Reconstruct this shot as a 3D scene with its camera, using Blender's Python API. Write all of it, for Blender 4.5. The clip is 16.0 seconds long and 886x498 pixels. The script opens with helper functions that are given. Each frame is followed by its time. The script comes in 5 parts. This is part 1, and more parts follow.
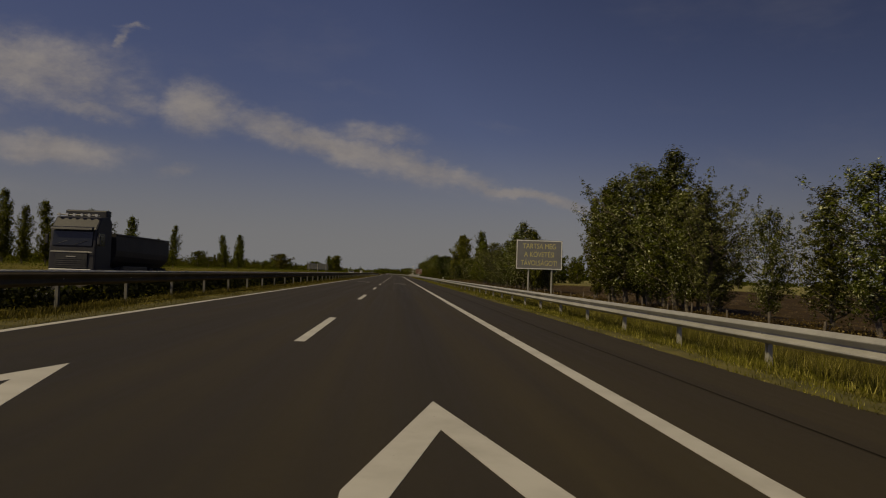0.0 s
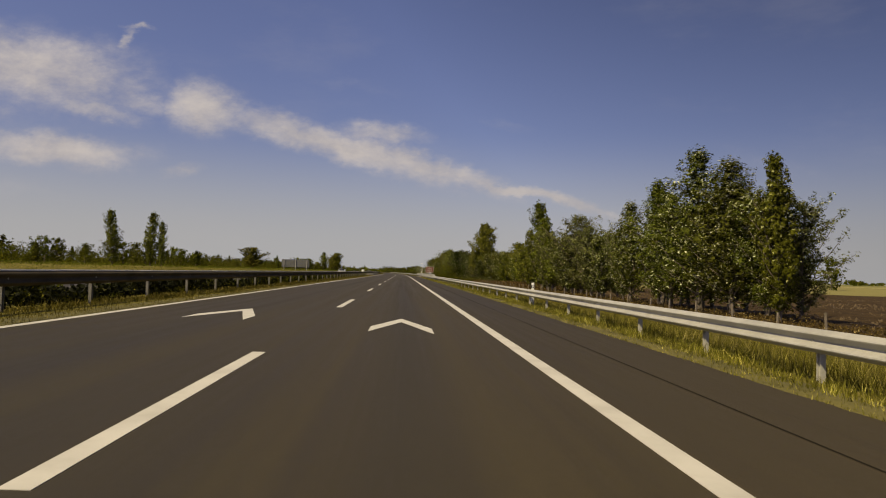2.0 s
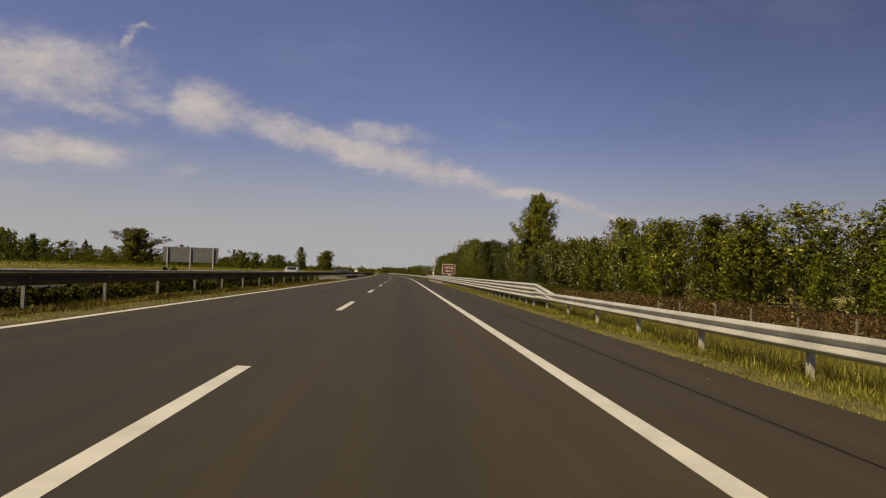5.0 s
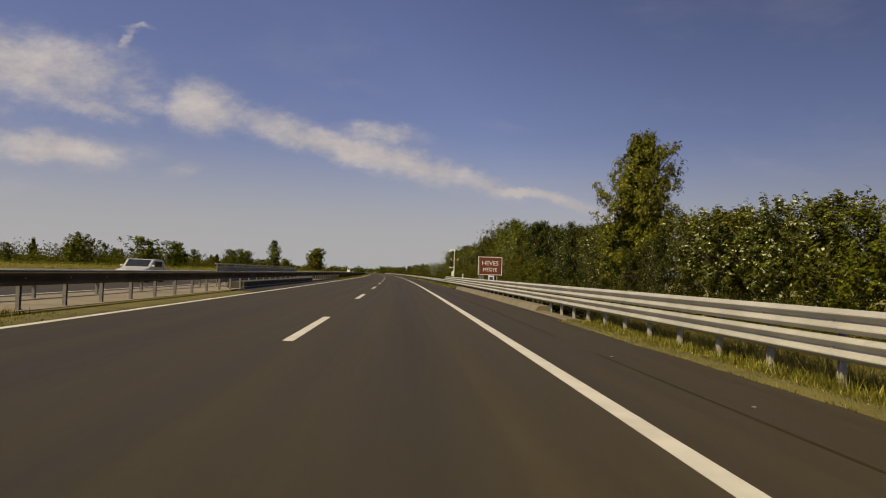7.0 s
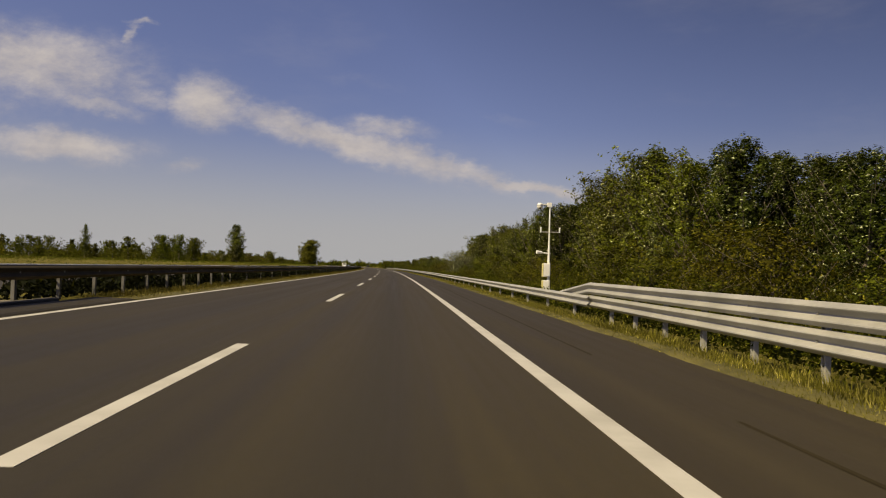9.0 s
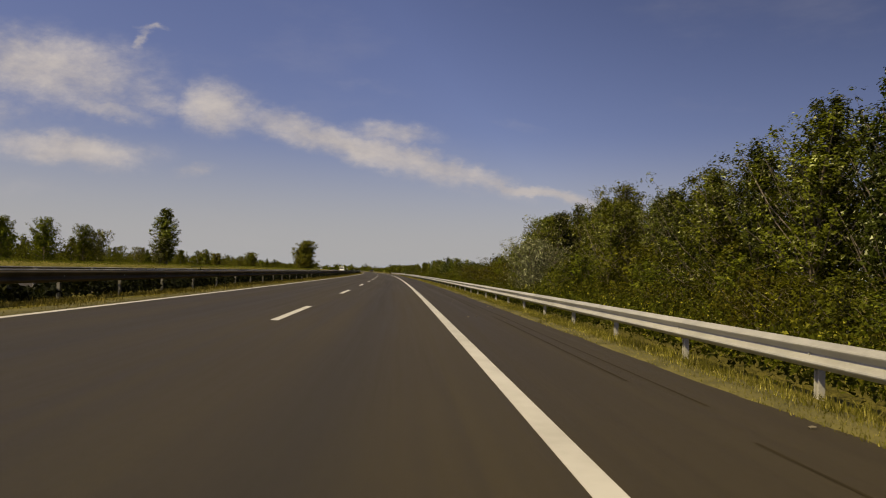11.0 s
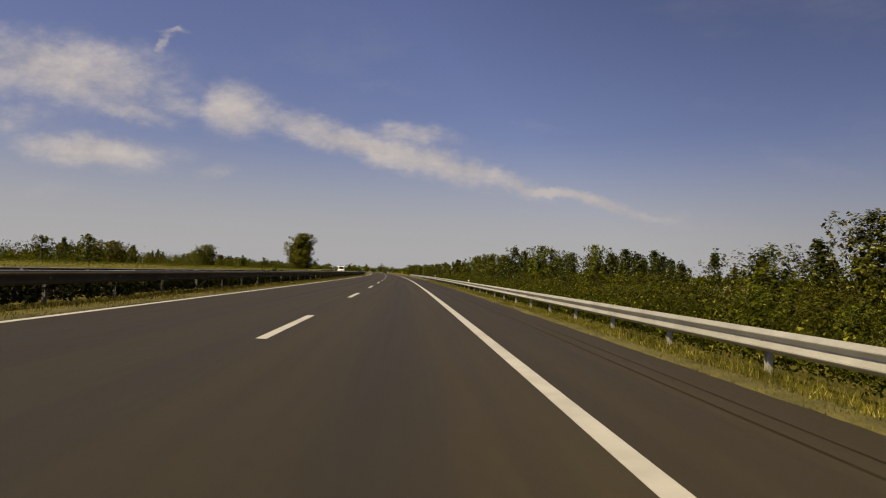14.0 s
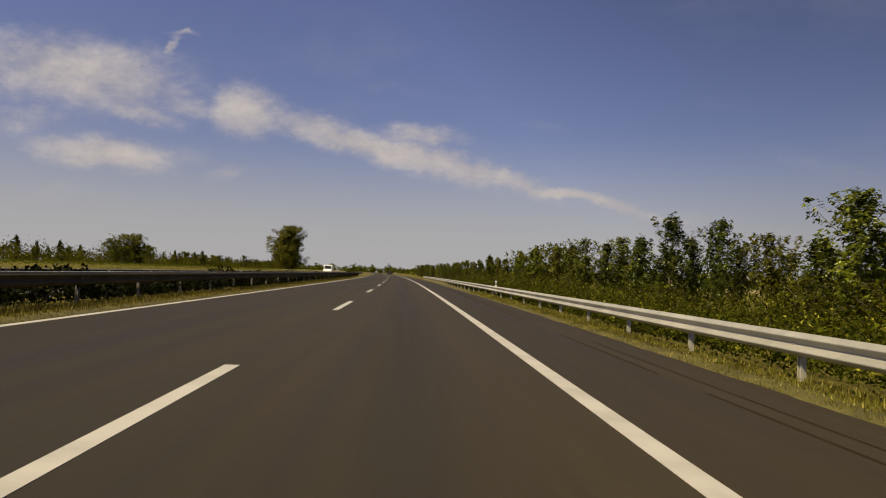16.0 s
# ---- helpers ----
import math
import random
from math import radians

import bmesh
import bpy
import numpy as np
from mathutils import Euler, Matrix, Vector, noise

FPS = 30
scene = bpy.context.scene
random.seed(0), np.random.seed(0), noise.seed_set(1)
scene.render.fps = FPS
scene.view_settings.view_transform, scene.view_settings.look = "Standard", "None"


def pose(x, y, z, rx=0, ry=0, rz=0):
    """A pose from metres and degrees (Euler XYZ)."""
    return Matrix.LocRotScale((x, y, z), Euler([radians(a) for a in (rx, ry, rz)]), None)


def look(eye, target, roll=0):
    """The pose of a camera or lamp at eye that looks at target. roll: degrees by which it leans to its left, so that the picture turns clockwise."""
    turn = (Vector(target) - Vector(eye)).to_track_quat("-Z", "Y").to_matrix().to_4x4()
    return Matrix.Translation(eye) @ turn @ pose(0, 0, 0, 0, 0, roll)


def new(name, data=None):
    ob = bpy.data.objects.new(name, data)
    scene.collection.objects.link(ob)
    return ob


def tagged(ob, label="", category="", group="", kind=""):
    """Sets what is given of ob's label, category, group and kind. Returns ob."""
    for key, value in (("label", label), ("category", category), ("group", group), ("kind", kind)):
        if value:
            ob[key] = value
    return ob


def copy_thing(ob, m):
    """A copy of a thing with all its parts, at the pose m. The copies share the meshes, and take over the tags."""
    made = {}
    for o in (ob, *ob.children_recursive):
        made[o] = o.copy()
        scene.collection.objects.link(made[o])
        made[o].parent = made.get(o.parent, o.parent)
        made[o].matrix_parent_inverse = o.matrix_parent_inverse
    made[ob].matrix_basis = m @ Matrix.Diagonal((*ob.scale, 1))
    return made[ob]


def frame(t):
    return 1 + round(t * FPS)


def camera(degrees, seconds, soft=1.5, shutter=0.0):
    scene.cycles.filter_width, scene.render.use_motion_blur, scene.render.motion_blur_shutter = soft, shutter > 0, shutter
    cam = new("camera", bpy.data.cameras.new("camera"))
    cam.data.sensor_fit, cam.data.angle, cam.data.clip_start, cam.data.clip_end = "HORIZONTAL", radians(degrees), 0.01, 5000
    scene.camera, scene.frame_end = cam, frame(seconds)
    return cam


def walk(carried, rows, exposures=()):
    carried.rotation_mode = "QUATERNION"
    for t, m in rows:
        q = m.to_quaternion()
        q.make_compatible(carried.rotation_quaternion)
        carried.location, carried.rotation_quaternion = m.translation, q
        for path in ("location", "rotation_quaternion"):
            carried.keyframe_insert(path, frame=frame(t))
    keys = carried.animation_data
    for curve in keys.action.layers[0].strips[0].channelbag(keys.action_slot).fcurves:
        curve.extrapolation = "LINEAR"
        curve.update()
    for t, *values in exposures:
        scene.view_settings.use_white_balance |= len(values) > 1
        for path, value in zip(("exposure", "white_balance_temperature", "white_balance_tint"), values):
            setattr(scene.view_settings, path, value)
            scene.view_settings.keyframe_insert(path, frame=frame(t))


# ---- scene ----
# A motorway across a flat plain: s runs along the road, u to the right of the lane dashes.
EYE = 1.157          # lens above the road
BEND_FROM, BEND = 225.0, 0.000175   # the road turns gently left from here on
FALL = 0.02          # crossfall of the carriageway, down to the right


def heading(s):
    return max(0.0, min(s, 900.0) - BEND_FROM) * BEND


def W(s, u, z=0.0):
    """The world place of a spot s along and u across the road, z up."""
    a = heading(s)
    if s <= BEND_FROM:
        x, y = 0.0, s
    else:
        x, y = -(1 - math.cos(a)) / BEND, BEND_FROM + math.sin(a) / BEND
        if s > 900.0:
            x, y = x - math.sin(a) * (s - 900.0), y + math.cos(a) * (s - 900.0)
    return Vector((x + u * math.cos(a), y + u * math.sin(a), z))


def at(s, u, z=0.0, turn=0.0, scale=(1, 1, 1)):
    """A pose that looks along the road at (s, u)."""
    p = W(s, u, z)
    return pose(p.x, p.y, p.z, 0, 0, math.degrees(heading(s)) + turn) @ Matrix.Diagonal((*scale, 1))


# ---- camera ----
cam = camera(63.8, 16.0, soft=1.1, shutter=0.012)
ROWS = [  # seconds, metres along the road, metres right of the lane dashes, turn, tilt, lean
    (0.0, 0.00, 1.498, -3.735, 2.055, -1.800),
    (0.5, 14.77, 1.610, -3.625, 2.022, -1.688),
    (1.0, 30.68, 1.709, -3.653, 1.957, -1.632),
    (1.5, 45.75, 1.827, -3.377, 1.895, -1.502),
    (2.0, 61.82, 1.869, -3.263, 1.926, -1.593),
    (2.5, 76.38, 1.877, -3.234, 1.940, -1.629),
    (3.0, 92.34, 1.853, -3.179, 1.968, -1.747),
    (3.5, 106.89, 1.840, -3.067, 1.954, -1.782),
    (4.0, 122.37, 1.753, -3.253, 2.015, -1.901),
    (6.5, 200.13, 1.789, -3.203, 1.972, -1.721),
    (7.0, 216.17, 1.742, -3.333, 1.997, -1.790),
    (7.5, 230.59, 1.754, -3.481, 1.949, -1.741),
    (8.0, 246.82, 1.818, -3.573, 2.004, -1.711),
    (8.5, 261.57, 1.914, -3.620, 1.821, -1.756),
    (9.0, 277.53, 2.088, -3.537, 1.533, -1.629),
    (9.2, 283.55, 2.115, -3.780, 1.640, -1.650),
    (11.5, 354.42, 2.616, -3.276, 1.908, -1.890),
    (12.0, 370.61, 2.571, -3.009, 1.920, -1.953),
    (12.5, 385.48, 2.520, -2.734, 1.959, -1.867),
    (13.0, 401.36, 2.400, -2.847, 1.961, -1.824),
    (13.5, 416.26, 2.293, -2.907, 1.954, -1.893),
    (14.0, 432.17, 2.221, -2.940, 1.945, -1.845),
    (14.5, 446.79, 2.140, -2.900, 1.940, -1.786),
    (15.0, 462.93, 2.061, -2.925, 1.977, -1.833),
    (15.5, 478.85, 2.000, -2.780, 1.980, -1.830),
    (16.0, 495.18, 1.946, -2.898, 1.985, -1.833),
]
path = []
for t, s, u, turn, tilt, lean in ROWS:
    p = W(s, u, EYE - FALL * u)
    path.append((t, pose(p.x, p.y, p.z, 90 + tilt, lean, math.degrees(heading(s)) + turn)))
KELVIN, TINT = 11500, -0.9
walk(cam, path, [(t, e, KELVIN, TINT) for t, e in ((0.0, -1.09), (0.3, -0.49), (0.5, -0.19), (0.8, 0.05), (1.0, 0.11), (16.0, 0.11))])

# ---- sky and sun ----
SUN_UP, SUN_LEFT = 48.0, 124.0      # degrees above the horizon; degrees to the left of the first heading
sun = new("sun", bpy.data.lights.new("sun", "SUN"))
sun.data.energy, sun.data.angle, sun.data.color = 5.0, radians(0.53), (1.0, 0.95, 0.86)
sun.matrix_world = look((0, 0, 50), Vector((0, 0, 50)) - Vector((
    -math.sin(radians(SUN_LEFT)) * math.cos(radians(SUN_UP)), math.cos(radians(SUN_LEFT)) * math.cos(radians(SUN_UP)), math.sin(radians(SUN_UP)))))


class Nodes:
    """Short hand for building a node tree."""

    def __init__(self, tree):
        self.tree = tree
        tree.nodes.clear()

    def add(self, kind, settings=None, **inputs):
        n = self.tree.nodes.new(kind)
        for k, v in (settings or {}).items():
            setattr(n, k, v)
        for k, v in inputs.items():
            self.put(n.inputs[int(k[1:])] if k[0] == "i" and k[1:].isdigit() else n.inputs[k.replace("_", " ")], v)
        return n

    def put(self, socket, v):
        if isinstance(v, bpy.types.NodeSocket):
            self.tree.links.new(v, socket)
        elif isinstance(v, bpy.types.Node):
            self.tree.links.new(v.outputs[0], socket)
        else:
            socket.default_value = v

    def math(self, op, a, b=0.0, c=0.0, clamp=False):
        return self.add("ShaderNodeMath", {"operation": op, "use_clamp": clamp}, i0=a, i1=b, i2=c).outputs[0]

    def noise(self, vector, scale, detail=4.0, rough=0.55, distortion=0.0):
        return self.add("ShaderNodeTexNoise", None, Vector=vector, Scale=scale, Detail=detail, Roughness=rough, Distortion=distortion)

    def ramp(self, value, *stops):
        n = self.add("ShaderNodeValToRGB", None, i0=value)
        while len(n.color_ramp.elements) < len(stops):
            n.color_ramp.elements.new(0.5)
        for e, (p, c) in zip(n.color_ramp.elements, stops):
            e.position, e.color = p, (*c, 1) if len(c) == 3 else c
        return n.outputs[0]

    def mix(self, fac, a, b, blend="MIX"):
        n = self.add("ShaderNodeMix", {"data_type": "RGBA", "blend_type": blend})
        for s_, v in ((n.inputs[0], fac), (n.inputs[6], a), (n.inputs[7], b)):
            self.put(s_, (*v, 1) if isinstance(v, tuple) and len(v) == 3 else v)
        return n.outputs[2]

    def span(self, v, a, b, lo=0.0, hi=1.0, kind="SMOOTHSTEP"):
        return self.add("ShaderNodeMapRange", {"interpolation_type": kind}, i0=v, i1=a, i2=b, i3=lo, i4=hi).outputs[0]


world = bpy.data.worlds.new("world")
scene.world = world
world.use_nodes = True
n = Nodes(world.node_tree)
sky = n.add("ShaderNodeTexSky", {"sky_type": "NISHITA", "sun_disc": False, "sun_elevation": radians(SUN_UP), "sun_rotation": radians(-SUN_LEFT),
                                 "altitude": 100.0, "air_density": 1.0, "dust_density": 2.2, "ozone_density": 2.0})
way = n.add("ShaderNodeTexCoord").outputs["Generated"]
xyz = n.add("ShaderNodeSeparateXYZ", None, i0=way)
ahead = n.math("MAXIMUM", xyz.outputs[1], 0.02)
flat = n.add("ShaderNodeCombineXYZ", None, i0=n.math("DIVIDE", xyz.outputs[0], ahead), i1=n.math("DIVIDE", xyz.outputs[2], ahead), i2=0.0).outputs[0]
# wind-torn edges: the sheet of sky is warped at two sizes before the banks are laid on it
stretch = n.add("ShaderNodeMapping", None, Vector=flat, Rotation=(0, 0, 0.22), Scale=(1.0, 1.7, 1.0)).outputs[0]
warp_a = n.noise(stretch, 7.0, 5.0, 0.6).outputs["Color"]
warp_b = n.noise(stretch, 30.0, 4.0, 0.6).outputs["Color"]
shift = n.add("ShaderNodeVectorMath", {"operation": "SUBTRACT"}, i0=warp_a, i1=(0.5, 0.5, 0.5)).outputs[0]
shift_b = n.add("ShaderNodeVectorMath", {"operation": "SUBTRACT"}, i0=warp_b, i1=(0.5, 0.5, 0.5)).outputs[0]
bent = n.add("ShaderNodeVectorMath", {"operation": "MULTIPLY_ADD"}, i0=shift, i1=(0.07, 0.05, 0.0), i2=flat).outputs[0]
bent = n.add("ShaderNodeVectorMath", {"operation": "MULTIPLY_ADD"}, i0=shift_b, i1=(0.035, 0.022, 0.0), i2=bent).outputs[0]
cover = 0.0
# banks of cloud: across, up, half length, half height, slope, thickness
for cx, cy, rx, ry, slope, thick in (
        (-0.53, 0.268, 0.19, 0.060, -8, 0.92), (-0.39, 0.238, 0.10, 0.022, -18, 0.6), (-0.393, 0.307, 0.026, 0.008, 58, 0.75), (-0.372, 0.325, 0.020, 0.006, -4, 0.75), (-0.278, 0.222, 0.060, 0.045, -20, 0.95),
        (-0.10, 0.176, 0.20, 0.026, -14, 1.0), (0.02, 0.152, 0.16, 0.018, -14, 0.9), (0.18, 0.116, 0.18, 0.010, -11, 0.95),
        (-0.475, 0.157, 0.115, 0.026, -3, 1.0), (-0.315, 0.130, 0.035, 0.011, 6, 0.6), (-0.44, 0.217, 0.09, 0.016, -12, 0.75),
        (-0.035, 0.192, 0.07, 0.020, -8, 0.7), (-0.2, 0.205, 0.20, 0.03, -14, 0.28), (0.136, 0.215, 0.05, 0.010, -10, 0.22), (0.52, 0.175, 0.10, 0.025, -14, 0.22),
        (-0.07, 0.262, 0.10, 0.015, -4, 0.2), (-0.60, 0.20, 0.09, 0.03, 0, 0.5), (0.35, 0.085, 0.2, 0.02, -8, 0.25), (-0.56, 0.10, 0.16, 0.02, -4, 0.2)):
    m = n.add("ShaderNodeMapping", {"vector_type": "TEXTURE"}, Vector=bent, Location=(cx, cy, 0), Rotation=(0, 0, radians(slope)), Scale=(rx, ry, 1)).outputs[0]
    d = n.add("ShaderNodeVectorMath", {"operation": "LENGTH"}, i0=m).outputs["Value"]
    cover = n.math("MAXIMUM", cover, n.span(d, 1.6, 0.05, 0.0, thick))
# the banks are torn by noise at two sizes: full inside, ragged at their rims
torn = n.math("ADD", n.math("MULTIPLY", n.math("SUBTRACT", n.noise(stretch, 11.0, 8.0, 0.62).outputs[0], 0.5), 1.15),
              n.math("MULTIPLY", n.math("SUBTRACT", n.noise(stretch, 42.0, 6.0, 0.6).outputs[0], 0.5), 0.45))
torn = n.math("MULTIPLY", torn, n.math("MULTIPLY", cover, 2.2, clamp=True))
cover = n.span(n.math("ADD", cover, torn), 0.05, 1.2)
cover = n.math("MULTIPLY", cover, n.span(xyz.outputs[1], 0.05, 0.3))
# thin haze of high cloud over the whole dome
high = n.add("ShaderNodeMapping", None, Vector=way, Scale=(2.0, 2.0, 6.0)).outputs[0]
cover = n.math("MAXIMUM", cover, n.span(n.noise(high, 1.6, 6.0, 0.6).outputs[0], 0.52, 0.85, 0.0, 0.12))
shade = n.mix(n.span(n.noise(stretch, 11.0, 5.0, 0.6).outputs[0], 0.3, 0.7), (4.9, 5.2, 7.9), (6.3, 6.6, 9.6))
tint = n.mix(1.0, sky.outputs[0], (0.86, 0.90, 1.72), "MULTIPLY")
# the sky is deepest a quarter turn away from the sun
DEEP_WAY = (math.sin(radians(180 - SUN_LEFT)) * math.sin(radians(SUN_UP)), math.cos(radians(180 - SUN_LEFT)) * math.sin(radians(SUN_UP)), math.cos(radians(SUN_UP)))
deep = n.add("ShaderNodeVectorMath", {"operation": "DOT_PRODUCT"}, i0=way, i1=DEEP_WAY).outputs["Value"]
deep = n.span(deep, 0.60, 1.0, 0.0, 0.62, "LINEAR")
haze = n.mix(n.span(xyz.outputs[2], 0.0, 0.205, 0.85, 0.0), tint, (5.1, 5.9, 9.1))
n.add("ShaderNodeOutputWorld", None, Surface=n.add("ShaderNodeBackground", None, Color=n.mix(cover, n.mix(deep, haze, (0.0, 0.0, 0.0)), shade), Strength=0.07))

# ---- materials ----


def material(name, rough=0.7, metal=0.0):
    m = bpy.data.materials.new(name)
    m.use_nodes = True
    k = Nodes(m.node_tree)
    bsdf = k.add("ShaderNodeBsdfPrincipled", None, Roughness=rough, Metallic=metal)
    k.add("ShaderNodeOutputMaterial", None, Surface=bsdf)
    return m, k, bsdf


def relief(k, bsdf, height, strength, distance):
    k.put(bsdf.inputs["Normal"], k.add("ShaderNodeBump", None, Strength=strength, Distance=distance, Height=height))


def plain(name, a, b, scale=3.0, fine=40.0, rough=0.6, metal=0.0, bump=0.15, dist=0.004):
    """Two tones of one colour, mottled at two scales, with a fine relief."""
    m, k, bsdf = material(name, rough, metal)
    p = k.add("ShaderNodeTexCoord").outputs["Object"]
    big, small = k.noise(p, scale, 5.0), k.noise(p, fine, 4.0)
    f = k.math("MULTIPLY_ADD", big.outputs[0], 0.65, k.math("MULTIPLY", small.outputs[0], 0.35))
    k.put(bsdf.inputs["Base Color"], k.mix(k.span(f, 0.32, 0.68), a, b))
    k.put(bsdf.inputs["Roughness"], k.span(small.outputs[0], 0.2, 0.8, max(0.05, rough - 0.1), min(1.0, rough + 0.1)))
    relief(k, bsdf, small.outputs[0], bump, dist)
    return m


def leaves(name, dark, light, flash, part_flash=0.12):
    """Leaves that vary one by one and plant by plant, with some pale undersides; light comes through them."""
    m = bpy.data.materials.new(name)
    m.use_nodes = True
    k = Nodes(m.node_tree)
    isle = k.add("ShaderNodeNewGeometry").outputs["Random Per Island"]
    plant = k.add("ShaderNodeObjectInfo").outputs["Random"]
    bough = k.noise(k.add("ShaderNodeNewGeometry").outputs["Position"], 0.9, 3.0, 0.6).outputs[0]
    mid = [(a + b) / 2 for a, b in zip(dark, light)]
    low, even, high = (tuple(v * f for v in mid) for f in (0.48, 0.76, 1.03))
    c = k.ramp(isle, (0.0, low), (0.5, even), (1.0 - part_flash - 0.02, high), (1.0 - part_flash, flash))
    spray = k.noise(k.add("ShaderNodeNewGeometry").outputs["Position"], 3.0, 2.0, 0.5).outputs[0]
    value = k.math("MULTIPLY", k.math("MULTIPLY", k.span(plant, 0, 1, 0.8, 1.2, "LINEAR"), k.span(bough, 0.3, 0.7, 0.70, 1.30)), k.span(spray, 0.34, 0.66, 0.62, 1.42))
    hue = k.add("ShaderNodeHueSaturation", None, Hue=k.span(plant, 0, 1, 0.485, 0.515, "LINEAR"), Saturation=1.0, Value=value, Color=c)
    bsdf = k.add("ShaderNodeBsdfPrincipled", None, Base_Color=hue, Roughness=0.75, Specular_IOR_Level=0.08)
    thru = k.add("ShaderNodeBsdfTranslucent", None, Color=k.mix(1.0, hue.outputs[0], (1.25, 1.2, 0.5), "MULTIPLY"))
    k.add("ShaderNodeOutputMaterial", None, Surface=k.add("ShaderNodeMixShader", None, i0=0.26, i1=bsdf, i2=thru))
    return m


def asphalt_material():
    m, k, bsdf = material("asphalt", 0.82)
    bsdf.inputs["Specular IOR Level"].default_value = 0.35
    bsdf.inputs["Diffuse Roughness"].default_value = 1.0
    p = k.add("ShaderNodeNewGeometry").outputs["Position"]
    lane = k.add("ShaderNodeUVMap").outputs[0]          # across and along the road, in metres
    across = k.add("ShaderNodeSeparateXYZ", None, i0=lane).outputs[0]
    grit = k.noise(p, 90.0, 3.0, 0.7).outputs[0]
    grain = k.noise(p, 11.0, 5.0, 0.7).outputs[0]
    streaks = k.noise(k.add("ShaderNodeMapping", None, Vector=lane, Scale=(1.6, 0.02, 1.0)).outputs[0], 1.3, 5.0, 0.6).outputs[0]
    broad = k.noise(p, 0.12, 4.0).outputs[0]
    v = k.math("ADD", k.math("MULTIPLY_ADD", grit, 0.32, k.math("MULTIPLY", grain, 0.28)), k.math("MULTIPLY_ADD", streaks, 0.28, k.math("MULTIPLY", broad, 0.12)))
    c = k.ramp(v, (0.3, (0.0172, 0.0125, 0.0050)), (0.5, (0.0262, 0.0193, 0.0078)), (0.7, (0.0398, 0.0297, 0.0124)))
    # oil along the middle of each lane, and the shoulder's darker mix, deepened for vignetting
    oil = k.math("MAXIMUM", k.span(k.math("ABSOLUTE", k.math("SUBTRACT", across, 1.95)), 0.75, 0.0), k.math("MULTIPLY", k.span(k.math("ABSOLUTE", k.math("ADD", across, 2.1)), 0.75, 0.0), 0.6))
    c = k.mix(k.math("MULTIPLY", oil, k.span(streaks, 0.2, 0.7, 0.15, 0.5)), c, (0.011, 0.0095, 0.008))
    c = k.mix(k.span(across, 3.8, 3.95, 0.0, 0.4), c, (0.0155, 0.0112, 0.0062))
    k.put(bsdf.inputs["Base Color"], c)
    k.put(bsdf.inputs["Roughness"], k.span(streaks, 0.3, 0.7, 0.64, 0.78))
    relief(k, bsdf, grit, 0.5, 0.006)
    return m


def marking_material():
    m, k, bsdf = material("road_paint", 0.6)
    p = k.add("ShaderNodeNewGeometry").outputs["Position"]
    wear = k.noise(p, 22.0, 6.0, 0.7).outputs[0]
    dirt = k.noise(p, 1.3, 5.0, 0.6).outputs[0]
    c = k.mix(k.span(dirt, 0.35, 0.75), (0.46, 0.445, 0.405), (0.36, 0.345, 0.31))
    k.put(bsdf.inputs["Base Color"], k.mix(k.span(wear, 0.66, 0.74), c, (0.12, 0.11, 0.10)))
    relief(k, bsdf, wear, 0.3, 0.003)
    return m


